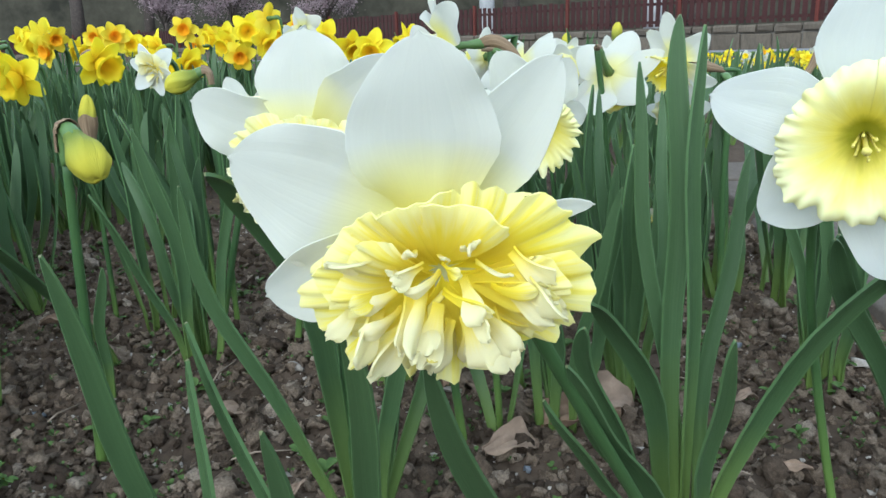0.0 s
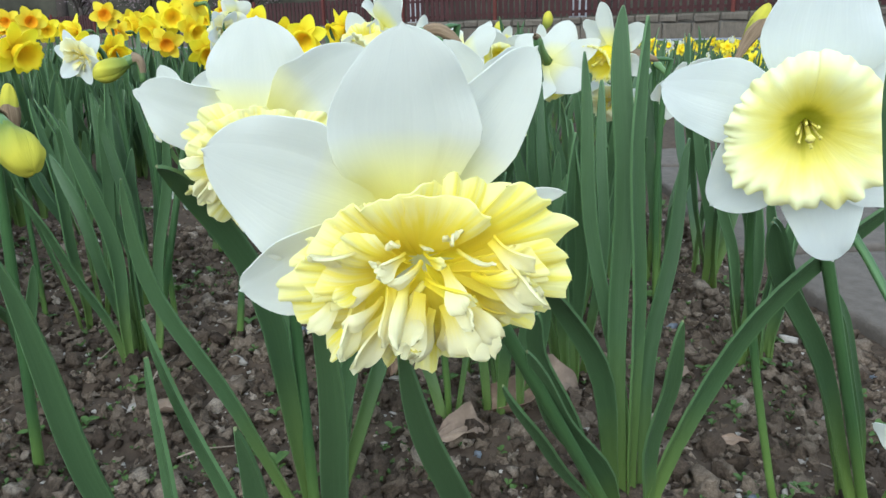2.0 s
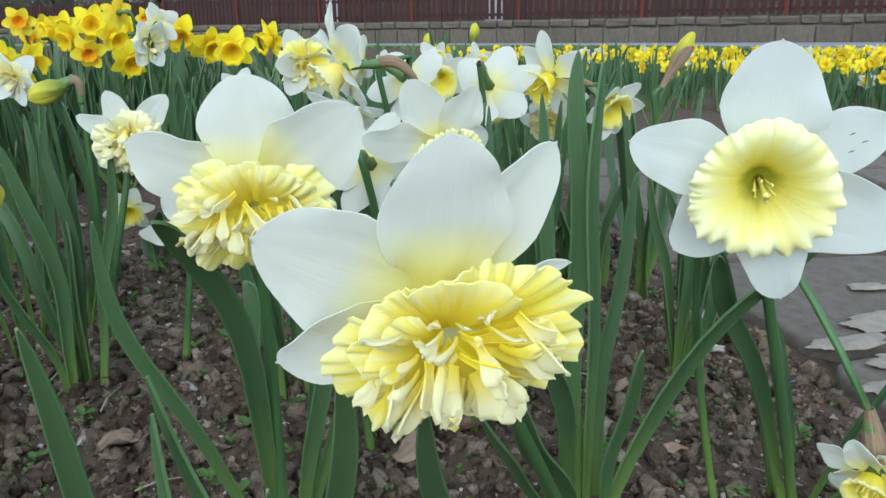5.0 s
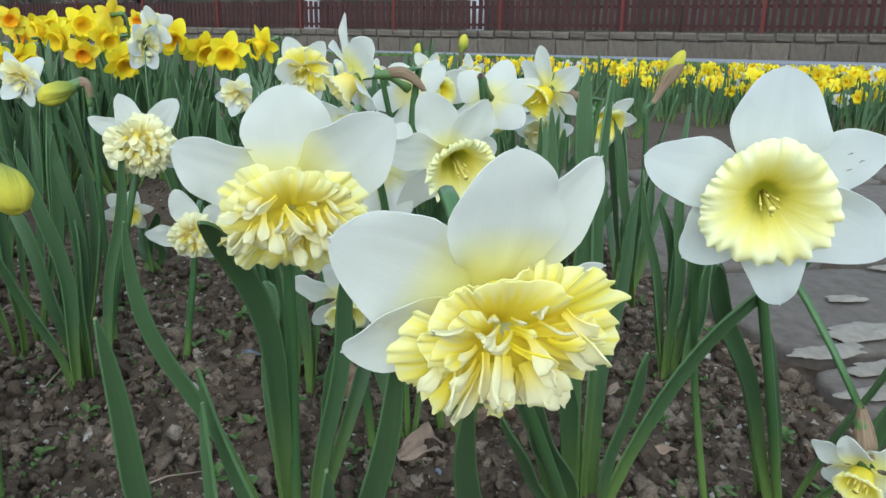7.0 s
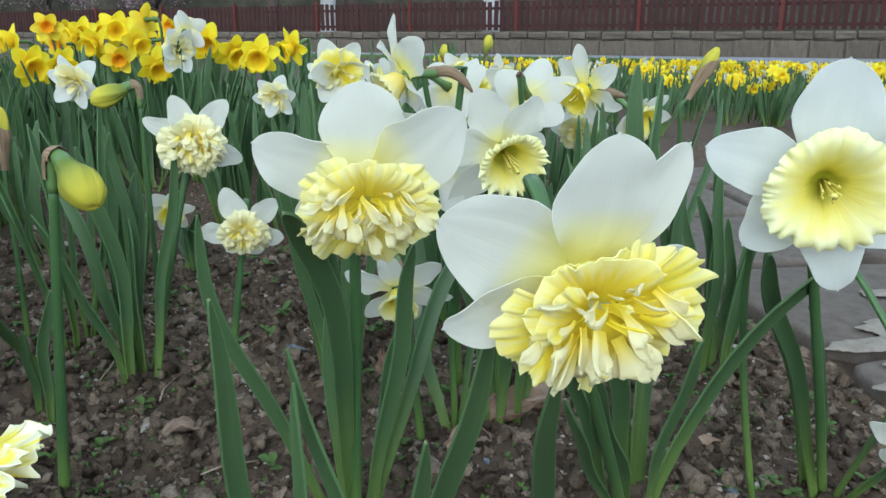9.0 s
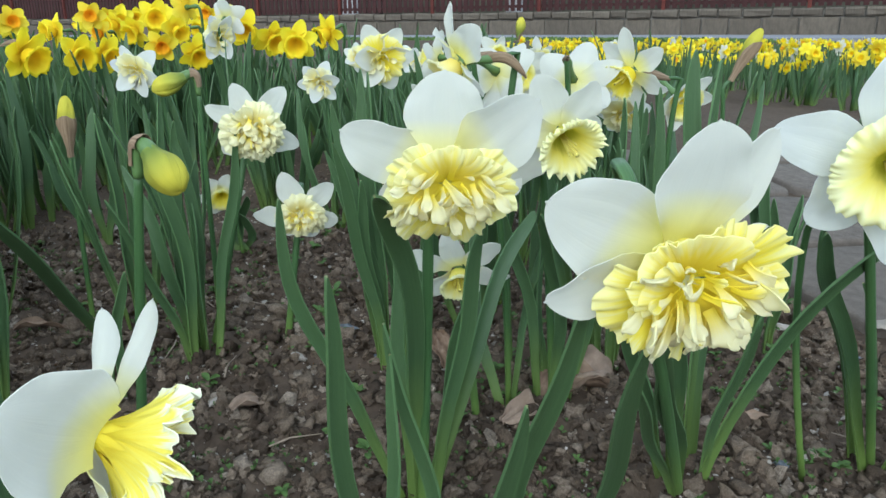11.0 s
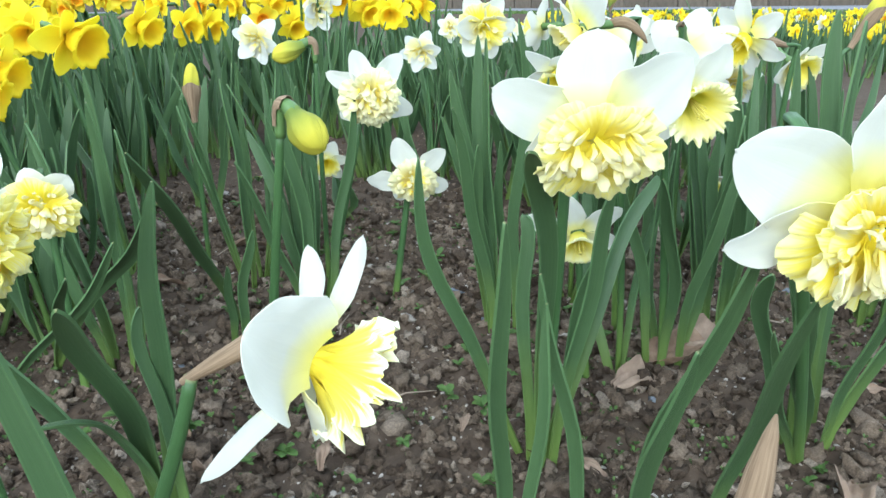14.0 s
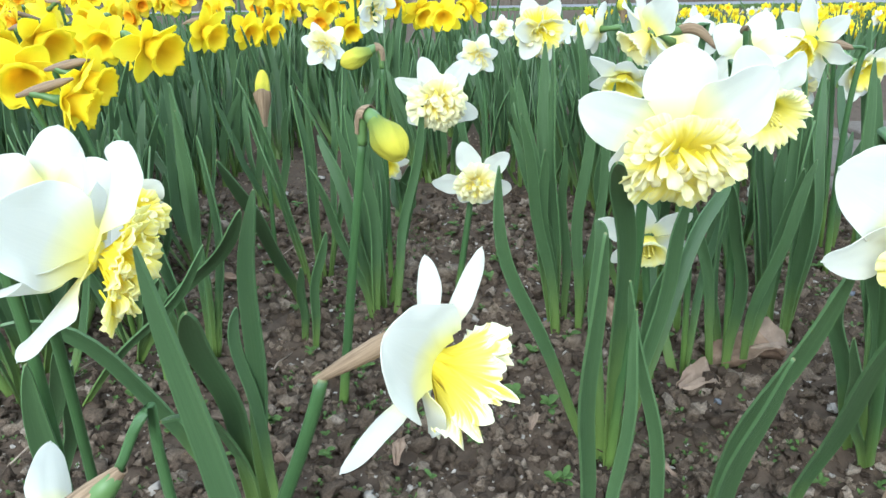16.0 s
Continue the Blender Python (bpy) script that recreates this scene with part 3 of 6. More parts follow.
def double_heart(root, m, R=0.036, seed=0, segs=9, inner=30, frill=None, rise=0.0, flat=1.0, tongue=None, low=0.0, fine=True):
    """A split, ruffled yellow corona that lies on the petals, filled with rolled ivory petals that hang forward. low: how far the heart's middle lies below the corona's."""
    r = np.random.RandomState(seed)
    frill, tongue = frill or M_FRILL, tongue or M_TONGUE
    m = m @ Matrix.Diagonal((flat, 1, 1, 1))
    nu, nv = (14, 37) if fine else (9, 25)
    broad = 1.0 if R > 0.033 else 1.35
    for ring, (reach, lo, hi, count) in enumerate(((1.0, 16, 30, segs), (0.82, 24, 40, 6))):
        for i in range(count):
            az = 360 / count * i + r.uniform(-10, 10)
            if ring:
                az = 75 + 210 * i / (count - 1) + r.uniform(-10, 10)
            L = R * reach * r.uniform(0.92, 1.10) * (1 - 0.12 * max(0.0, math.cos(radians(az))))
            g = frill_grid(L, r.uniform(56, 88), rise * 0.7 + r.uniform(lo, hi), r.uniform(-40, -12), r.uniform(0.8, 1.15), r.uniform(0.035, 0.060), seed * 77 + i + 40 * ring, nu, nv, r.uniform(-0.15, 0.15))
            part("corona_segment", shell("corona_segment", g, frill, 0.0005), root, m @ Matrix.Translation((-low * ring * 0.5, 0, 0)) @ Matrix.Rotation(radians(az), 4, "Z") @ Matrix.Translation((0.002, 0, 0.002 + 0.0015 * ring)))
    for i in range(inner):
        q = (i + 0.5) / inner
        a = i * 2.39996 + r.uniform(-0.3, 0.3)
        rho = 0.60 * R * math.sqrt(q)
        d = Vector((0.8 * math.cos(a) * q ** 0.5 - 0.38, math.sin(a) * q ** 0.5, 0.92 - 0.36 * q + rise / 80)) + Vector((r.uniform(-0.7, 0.6), r.uniform(-0.8, 0.8), r.uniform(-0.1, 0.25)))
        az, lift = math.degrees(math.atan2(d.y, d.x)), math.degrees(math.atan2(d.z, math.hypot(d.x, d.y)))
        L = R * r.uniform(0.34, 0.54) * (1.0 if math.cos(radians(az)) < -0.4 else 0.85 if math.cos(radians(az)) < 0.25 else 0.5)
        g = tongue_grid(L, L * r.uniform(0.34, 0.58) * broad, lift + 10, r.uniform(-70, 10), r.uniform(-90, 30), r.uniform(0.15, 0.70) * r.choice((-1, 1, 1)), r.uniform(-60, 60), seed * 91 + i, *((13, 9) if fine else (7, 5)))
        part("inner_petal", shell("inner_petal", g, tongue if r.uniform() < 0.85 else frill, 0.0007), root, m @ Matrix.Translation((rho * math.cos(a) * 0.85 - low + 0.08 * R, rho * math.sin(a), 0.006 + 0.22 * R * (1 - 0.6 * q))) @ Matrix.Rotation(radians(az), 4, "Z"))
    if rise:
        return
    pts = [(-low, 0, 0.01), (-low - 0.08 * R, 0.1 * R, 0.35 * R), (-low - 0.30 * R, 0.12 * R, 0.62 * R), (-low - 0.36 * R, 0.12 * R, 0.66 * R)]
    part("pistil", solid_tube("pistil", pts, [0.0011, 0.0010, 0.0011, 0.0018], M_STAMEN, 7), root, m)


def six(L, W, lift=0.0, curl=-8.0, cup=0.22, start=0.0, seed=0, jitter=1.0):
    r = np.random.RandomState(seed)
    return [(start + 60 * i + jitter * r.uniform(-6, 6), L * (1 + jitter * r.uniform(-0.06, 0.06)), W * (1.08 if i % 2 else 0.95), lift + jitter * r.uniform(-9, 9), curl + jitter * r.uniform(-10, 10), cup * r.uniform(0.6, 1.3)) for i in range(6)]


def head_matrix(root, centre, n, roll=0.0):
    return Matrix.Translation(Vector(centre) - root.location) @ facing(n, roll)


def plant_leaf(root, tip, width=0.013, foot=(0, 0), **more):
    """A leaf of the plant, from a place beside its foot to a tip given in the world."""
    o = Vector((foot[0], foot[1], 0))
    rel = Vector(tip) - root.location - o
    return part("leaf", leaf_mesh(rel, width, **more), root, Matrix.Translation(o))


def double_daffodil(foot, centre, n, label, spec, R=0.036, seed=0, roll=0.0, segs=9, inner=30, bow=(0, 0, 0), petal_mat=None, frill=None, thick=0.0036, rise=0.0, shift=(0, 0, 0), low=0.0, flat=1.0, tongue=None):
    root = daffodil(*foot, label)
    m = head_matrix(root, centre, n, roll)
    petals(root, m, spec, petal_mat or M_WHITE, seed)
    part("floral_tube", solid_tube("floral_tube", [(0, 0, -0.005), (0, 0, -0.001), (0, 0, 0.0022), (0, 0, 0.0030)], [0.0048, 0.0062, 0.0070, 0.0050], frill or M_FRILL, 14), root, m)
    double_heart(root, m @ Matrix.Translation(shift), R, seed, segs, inner, frill, rise, flat, tongue, low, R > 0.028)
    back = neck_parts(root, m.translation, n, R / 0.036 * 0.9, True, seed)
    stem_to(root, root.location, root.location + back, n, thick, bow)
    return root


def cup_daffodil(foot, centre, n, label, spec, cup, seed=0, roll=0.0, bow=(0, 0, 0), petal_mat=None, cup_mat=None, thick=0.0034, size=1.0, spathe=True, tube=None, hook=0.008, up=0.06, slim=1.0, tube_from=(0, 0, 0)):
    """cup: the corona's grid, opening along the way the flower faces."""
    root = daffodil(*foot, label)
    m = head_matrix(root, centre, n, roll)
    petals(root, m, spec, petal_mat or M_WHITE_D, seed)
    part("corona", shell("corona", cup, cup_mat or M_CUP, 0.0006, True), root, m)
    stamens(root, m, float(cup[:, :, 2].max()) * 0.85, seed)
    back = neck_parts(root, m.translation + Vector(tube_from), tube or n, size, spathe, seed, up, slim)
    stem_to(root, root.location, root.location + back, tube or n, thick, bow, hook=hook)
    return root


# ---- ground: one sheet from the bed to the horizon ----
def graded(core0, core1, step, far, grow=1.22):
    mid = list(np.arange(core0, core1 + step / 2, step))
    out, s, p = [], step, core1
    while p < far:
        s *= grow
        p += s
        out.append(p)
    low, s, p = [], step, core0
    while p > -far:
        s *= grow
        p -= s
        low.append(p)
    return np.array(low[::-1] + mid + out)


def fbm(x, y, scale, octaves, seed):
    """Cheap rolling noise from turned sines."""
    r = np.random.RandomState(seed)
    total = np.zeros_like(x)
    for o in range(octaves):
        for _ in range(5):
            a, p = r.uniform(0, 6.28), r.uniform(0, 6.28)
            f = scale * 1.9 ** o * r.uniform(0.7, 1.3)
            total = total + np.sin((x * math.cos(a) + y * math.sin(a)) * f + p + 0.8 * np.sin(x * f * 0.37 + y * f * 0.21)) / (5 * 1.7 ** o)
    return total


xs, ys = graded(-0.6, 0.6, 0.0058, 400.0, 1.12), graded(0.24, 1.1, 0.0058, 400.0, 1.12)
GX, GY = np.meshgrid(xs, ys, indexing="ij")
near = 1 - smoothstep(2.0, 4.0, np.hypot(GX, GY - 0.6))
PATHWAY = smoothstep(0.44, 0.50, GX) * (1 - smoothstep(1.62, 1.72, GY)) * smoothstep(0.36, 0.46, GY + 0.0 * GX)
GZ = ground_z(GX, GY) + near * (0.010 * fbm(GX, GY, 16, 2, 3) + 0.006 * fbm(GX, GY, 75, 2, 5) + 0.0030 * fbm(GX, GY, 190, 2, 7)) * (1 - 0.8 * PATHWAY) - 0.012 * PATHWAY
nx_, ny_ = GX.shape
gi = np.arange(nx_ * ny_).reshape(nx_, ny_)
gf = np.stack([gi[:-1, :-1], gi[1:, :-1], gi[1:, 1:], gi[:-1, 1:]], 2).reshape(-1, 4)
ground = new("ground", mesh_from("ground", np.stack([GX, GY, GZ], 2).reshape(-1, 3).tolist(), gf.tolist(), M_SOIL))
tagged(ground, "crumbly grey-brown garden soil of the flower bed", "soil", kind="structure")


def soil_at(x, y):
    """The height of the sheet at a place near the bed."""
    i = int(np.clip(np.searchsorted(xs, x) - 1, 0, len(xs) - 2))
    j = int(np.clip(np.searchsorted(ys, y) - 1, 0, len(ys) - 2))
    a, b = (x - xs[i]) / (xs[i + 1] - xs[i]), (y - ys[j]) / (ys[j + 1] - ys[j])
    return float((GZ[i, j] * (1 - a) + GZ[i + 1, j] * a) * (1 - b) + (GZ[i, j + 1] * (1 - a) + GZ[i + 1, j + 1] * a) * b)


def lump_base(level, seed):
    bm = bmesh.new()
    bmesh.ops.create_icosphere(bm, subdivisions=level, radius=1)
    v = np.array([tuple(x.co) for x in bm.verts])
    bm.verts.index_update()
    f = np.array([[x.index for x in face.verts] for face in bm.faces])
    bm.free()
    r = np.random.RandomState(seed)
    d = np.ones(len(v))
    for k in range(14):
        a = r.normal(size=3)
        a /= np.linalg.norm(a)
        freq = r.uniform(2, 5) if k < 5 else r.uniform(5, 14)
        d += (0.14 if k < 5 else 0.19) * np.sin((v @ a) * freq + r.uniform(0, 6.28))
    return v * d[:, None], f


def strew(name, count, region, size, seed, mat, level=2, squash=0.7, label="", category="", keep=None):
    """Many lumps on the soil in one mesh."""
    r = np.random.RandomState(seed)
    bases = [lump_base(level, seed * 7 + k) for k in range(8)]
    V, F, off = [], [], 0
    for k in range(count):
        x, y = r.uniform(region[0], region[1]), region[2] + (region[3] - region[2]) * r.uniform() ** 1.4
        if keep and not keep(x, y):
            continue
        s = size[0] + (size[1] - size[0]) * r.uniform() ** 3
        v, f = bases[k % 8]
        a, q = r.uniform(0, 6.28), r.normal(size=3) * 0.25
        c, sn = math.cos(a), math.sin(a)
        w = v * (s * r.uniform(0.8, 1.3), s, s * squash * r.uniform(0.8, 1.2))
        w = np.stack([w[:, 0] * c - w[:, 1] * sn, w[:, 0] * sn + w[:, 1] * c, w[:, 2] + q[0] * w[:, 0] + q[1] * w[:, 1]], 1)
        w += (x, y, soil_at(x, y) + s * squash * r.uniform(0.0, 0.7))
        V.append(w)
        F.append(f + off)
        off += len(v)
    ob = new(name, mesh_from(name, np.concatenate(V).tolist(), np.concatenate(F).tolist(), mat, smooth=size[1] > 0.006))
    return tagged(ob, label, category, kind="stuff")




def off_path(x, y):
    return not (x > 0.50 and 0.47 < y < 1.64)


strew("soil_crumbs", 14000, (-0.80, 0.60, 0.25, 1.6), (0.0014, 0.0036), 11, M_CLOD, 1, 0.9, "loose brown crumbs of dug garden soil", "soil", off_path)
strew("fine_crumbs", 3800, (-0.52, 0.48, 0.26, 1.05), (0.0022, 0.0052), 13, M_CLOD, 2, 0.95, "fine brown crumbs of dug garden soil", "soil", off_path)
strew("soil_clods", 4800, (-0.62, 0.52, 0.26, 1.15), (0.0036, 0.0092), 12, M_CLOD, 2, 0.9, "rough brown lumps of dug garden soil", "soil", off_path)
strew("soil_grit", 3400, (-0.64, 0.50, 0.26, 1.2), (0.0009, 0.0026), 17, M_PEBBLE, 1, 0.7, "pale stone grit scattered over the soil", "grit", off_path)


def bud(foot, neck, n, label, length=0.042, fat=0.014, body=None, seed=0, spathe_len=0.4, bow=(0, 0, 0), thick=0.003):
    """A closed flower: three keeled petals folded over one another, a green neck and the dry sheath behind it."""
    root = daffodil(*foot, label)
    n = Vector(n).normalized()
    rel = Vector(neck) - root.location
    r = np.random.RandomState(seed)
    m = Matrix.Translation(rel) @ facing(n)
    nod = n.z < 0

    def girth(U):
        return fat * (0.52 + 0.50 * smoothstep(0.0, 0.50, U)) * np.sqrt(np.clip(1 - np.clip((U - 0.55) / 0.45, 0, 1) ** 2.1, 0.004, 1))

    U, T = np.meshgrid(1 - (1 - np.linspace(0, 1, 18)) ** 1.4, np.linspace(-1.45, 1.45, 19), indexing="ij")
    for k in range(3):
        p = r.uniform(0, 6.28, 4)
        keel = 0.26 * np.exp(-(T / 0.20) ** 2) * smoothstep(0.05, 0.4, U) * (1 - 0.6 * U)
        fold = 0.035 * np.sin(4.2 * T + p[0] + 2 * U) + 0.05 * np.sin(7 * U + p[1] + T) * U
        rad = girth(U) * (0.97 + keel + fold + 0.075 * T / 1.45 - 0.10 * np.abs(T / 1.45) ** 3)
        a = T + k * 2.094 + 0.95 * U + p[2] * 0.05
        z = U * length * (1 + 0.02 * np.sin(3 * T + p[3]) * U ** 2)
        part("bud_petal", shell("bud_petal", np.stack([rad * np.cos(a), rad * np.sin(a), z], 2), body or M_BUD, 0.0009), root, m)
    if nod:
        # the stalk rises past the neck and hooks over into it
        flat = Vector((n.x, n.y, 0)).normalized()
        low = rel - flat * length * 0.33 - Vector((0, 0, length * 0.55))
        pts = bezier(low, low + Vector((0, 0, length * 0.66)), rel - n * length * 0.34 + Vector((0, 0, length * 0.10)), rel + n * length * 0.20, 15)
        radii = [thick * 0.95 + (fat * 0.56 - thick * 0.95) * (i / 14) ** 1.3 for i in range(15)]
        part("bud_neck", solid_tube("bud_neck", pts, radii, M_OVARY, 12), root)
        g = tube_grid(pts[2:11], [x * 1.16 + 0.0004 for x in radii[2:11]], 18)
        mid = g.mean(axis=1, keepdims=True)
        lean = ((g - mid) @ np.array(-flat + Vector((0, 0, 0.25)))).mean(axis=0)
        g = np.roll(g, 9 - int(np.argmax(lean)), axis=1)[:, 4:15]
        mid = g.mean(axis=1, keepdims=True)
        g = mid + (g - mid) * (1.08 + r.uniform(-0.10, 0.10, g.shape[:2]))[:, :, None]
        part("spathe", shell("spathe", g, M_SPATHE, 0.0005), root, label="dry brown papery sheath")
        stem_to(root, root.location, root.location + Vector(low) + Vector((0, 0, 0.003)), Vector((0, 0, 1)), thick, bow, hook=None)
        return root
    part("bud_neck", solid_tube("bud_neck", [rel - n * length * 0.34, rel - n * length * 0.15, rel + n * length * 0.02, rel + n * length * 0.22], [thick * 0.8, fat * 0.27, fat * 0.36, fat * 0.42], M_OVARY, 10), root)
    Q, T = np.meshgrid(np.linspace(0, 1, 12), np.linspace(-1, 1, 17), indexing="ij")
    z = -0.34 + (0.34 + spathe_len) * Q
    rad = np.maximum(girth(np.clip(z, 0, 1)) * smoothstep(-0.40, 0.06, z), thick * 0.8) * (1.10 + 0.07 * np.sin(6 * T + 4 * Q + seed)) + 0.0006 * (1 + np.sin(9 * T + seed))
    a = T * (2.9 - 1.1 * Q ** 2) + 5.2 + seed
    z = z - 0.10 * Q ** 3 * np.abs(T) + 0.03 * np.sin(5 * T + seed) * Q
    part("spathe", shell("spathe", np.stack([rad * np.cos(a), rad * np.sin(a), z * length], 2), M_SPATHE, 0.0005), root, m, "dry brown papery sheath")
    stem_to(root, root.location, root.location + rel - n * length * 0.32, n, thick, bow)
    return root


# ---- the near daffodils ----
A = double_daffodil((0.159, 0.418), (0.0096, 0.177, 0.2852), (0.10, -0.94, -0.30), "large white daffodil with a ruffled yellow double centre",
    [(4, 0.0485, 0.039, 9, 0, 0.16), (70, 0.0485, 0.045, -7, 0, 0.14), (116, 0.0455, 0.029, -4, 0, 0.3), (-36, 0.048, 0.025, -6, 0, 0.55), (-90, 0.042, 0.010, -22, 10, 0.5), (180, 0.034, 0.036, 0, 0, 0.2)],
    0.0370, 4, 0, 10, 40, shift=(-0.0080, -0.002, 0.003), low=0.002, flat=0.74)
B = double_daffodil((-0.050, 0.424), (-0.050, 0.329, 0.2855), (0.04, -0.90, -0.38), "white double daffodil with a ruffled yellow and cream centre",
    [(0, 0.048, 0.050, -25, 4, 0.03), (72, 0.053, 0.042, -12, 0, 0.2), (-50, 0.057, 0.048, -1, 3, 0.2), (125, 0.036, 0.034, 0, 0, 0.2), (-112, 0.036, 0.034, 0, 0, 0.3), (180, 0.036, 0.036, 0, 0, 0.2)],
    0.0375, 7, 0, 11, 30, petal_mat=M_WHITE, frill=M_FRILL_G, shift=(-0.003, 0.0, 0.004), low=0.001, flat=0.76)
double_daffodil((-0.240, 0.720), (-0.178, 0.700, 0.258), (0.08, -0.95, -0.26), "small white double daffodil with a cream ruffled centre",
    [(22, 0.042, 0.026, -8, 0, 0.2), (-42, 0.044, 0.028, -14, 0, 0.2), (64, 0.044, 0.024, -4, 0, 0.3), (-122, 0.046, 0.028, -8, 0, 0.2), (130, 0.036, 0.028, 0, 0, 0.2), (180, 0.032, 0.028, 0, 0, 0.2)],
    0.031, 9, 0, 10, 34, petal_mat=M_WHITE_SOFT, frill=M_FRILL_PALE, low=0.002)
D = cup_daffodil((0.340, 0.430), (0.169, 0.275, 0.296), (-0.42, -0.90, -0.12), "white daffodil with a wide ruffled pale yellow cup",
    [(-1, 0.054, 0.046, 6, 0, 0.22), (76, 0.052, 0.037, 6, 0, 0.22), (138, 0.043, 0.036, 4, 0, 0.2), (-163, 0.056, 0.034, 5, 0, 0.25), (-112, 0.058, 0.045, 5, 0, 0.2), (-61, 0.052, 0.034, 8, 0, 0.2)],
    ruffle_cup(0.026, 0.0045, 0.0300, 5, 0.45, 1.0, 1.25, 0.18, 28, 460, folds=8, fringe=0.10), 5)
for k, (u, v) in enumerate(((0.040, 0.004), (0.037, -0.003), (0.043, -0.001))):
    spot = part("brown_speck", solid_tube("brown_speck", [(-0.0012, 0, 0), (0, 0.0002, 0.0001), (0.0013, 0, 0)], [0.0002, 0.0004, 0.0002], M_BARK, 5, 0.4), D, head_matrix(D, (0.169, 0.275, 0.296), (-0.42, -0.90, -0.12)) @ Matrix.Rotation(radians(-61), 4, "Z") @ Matrix.Rotation(radians(-8), 4, "Y") @ Matrix.Translation((u, v, 0.0016)))
cup_daffodil((0.10, 0.57), (0.066, 0.488, 0.280), (0.12, -0.92, -0.38), "white daffodil with a pale yellow trumpet",
    [(-24, 0.042, 0.034, 0, 0, 0.2), (30, 0.046, 0.034, -6, 0, 0.2), (84, 0.050, 0.034, 0, 0, 0.2), (146, 0.054, 0.028, 0, 0, 0.3), (-150, 0.036, 0.032, 0, 0, 0.2), (-92, 0.034, 0.032, -4, 0, 0.2)],
    ruffle_cup(0.027, 0.008, 0.0255, 8, 0.9, 2.8, 1.3, 0.12, 20, 360, 10, 0.05), 8, petal_mat=M_WHITE_SOFT, cup_mat=M_CUP)
G = cup_daffodil((-0.335, 0.190), (-0.191, 0.166, 0.2370), (0.80, 0.25, -0.55), "white daffodil seen side-on with a fringed yellow trumpet",
    [(-2, 0.042, 0.0095, -3, 0, 0.5, 80), (-40, 0.037, 0.0120, -9, 0, 0.5, 60), (72, 0.040, 0.046, -52, 0, 0.4), (-110, 0.030, 0.030, 0, 0, 0.3), (147, 0.048, 0.0100, -24, 0, 0.3, -80), (-172, 0.033, 0.034, 44, 0, 0.3)],
    ruffle_cup(0.016, 0.004, 0.0105, 11, 1.5, 1.0, 1.1, 0.04, 14, 120, 6), 11, 0, (0.012, 0, 0.01), M_WHITE, M_FRINGE, size=1.22, tube=(0.87, 0.10, 0.46), tube_from=(-0.003, 0, 0.0155), thick=0.0032, hook=None, up=0.0, slim=0.62)
# its trumpet is split into ruffled, toothed lobes
lobes = np.random.RandomState(12)
for k in range(7):
    lobe = frill_grid(0.0315 * lobes.uniform(0.92, 1.08), lobes.uniform(70, 86), lobes.uniform(56, 66), lobes.uniform(-34, -10), 1.5, lobes.uniform(0.06, 0.10), 500 + k, 15, 41, lobes.uniform(-0.12, 0.12))
    part("corona_segment", shell("corona_segment", lobe, M_FRINGE, 0.0005), G, head_matrix(G, (-0.191, 0.166, 0.2370), (0.80, 0.25, -0.55)) @ Matrix.Rotation(radians(51.4 * k + lobes.uniform(-8, 8)), 4, "Z") @ Matrix.Translation((0.0035, 0, 0.001)))
double_daffodil((-0.160, 0.745), (-0.137, 0.710, 0.168), (-0.02, -0.93, -0.35), "small white double daffodil with a cream centre on a low stem",
    [(22, 0.042, 0.030, -14, 0, 0.2), (-50, 0.040, 0.026, -10, 0, 0.2), (98, 0.045, 0.028, -6, 0, 0.2), (150, 0.032, 0.026, 0, 0, 0.2), (-110, 0.036, 0.026, 0, 0, 0.2), (-160, 0.032, 0.026, 0, 0, 0.2)],
    0.025, 14, 0, 9, 24, petal_mat=M_WHITE_SOFT, frill=M_FRILL_PALE, low=0.002)
double_daffodil((-0.40, 0.27), (-0.335, 0.222, 0.262), (0.88, 0.08, -0.36), "white daffodil with a bright yellow ruffled double centre",
    [(2, 0.048, 0.036, 2, 0, 0.3, 60), (-34, 0.042, 0.036, -24, 0, 0.3), (64, 0.047, 0.048, -44, 0, 0.3), (-80, 0.040, 0.036, 0, 0, 0.3), (138, 0.047, 0.026, -12, 0, 0.3, -60), (112, 0.044, 0.024, -36, 0, 0.3, -50)],
    0.031, 15, 0, 8, 44, petal_mat=M_WHITE, frill=M_FRILL, tongue=M_FRILL_G, rise=34)
double_daffodil((-0.44, 0.55), (-0.430, 0.505, 0.203), (0.30, -0.90, -0.25), "cream and yellow double daffodil low among the leaves",
    six(0.028, 0.026, -8, 0, 0.2, 8, 52), 0.027, 53, 0, 7, 28, frill=M_FRILL)
cup_daffodil((0.02, 0.55), (-0.008, 0.507, 0.168), (-0.1, -0.85, -0.5), "small nodding white daffodil with a pale yellow cup",
    six(0.038, 0.024, 4, -4, 0.2, 20, 16), ruffle_cup(0.022, 0.006, 0.0155, 18, 1, 1, 1.4, 0.1, 12, 96, 7), 18, petal_mat=M_WHITE_SOFT)
cup_daffodil((0.270, 0.42), (0.219, 0.235, 0.167), (-0.62, -0.50, -0.45), "white and yellow daffodil hanging on a bent stem",
    six(0.023, 0.019, 6, -4, 0.3, 20, 26, 0.6), ruffle_cup(0.014, 0.004, 0.011, 28, 1, 1, 1.4, 0.1, 12, 96, 7), 28, petal_mat=M_WHITE, cup_mat=M_FRILL_G, size=0.9, thick=0.0024, tube=(0.20, -0.05, -0.95), hook=None, bow=(-0.060, 0.050, 0.19), slim=1.2)
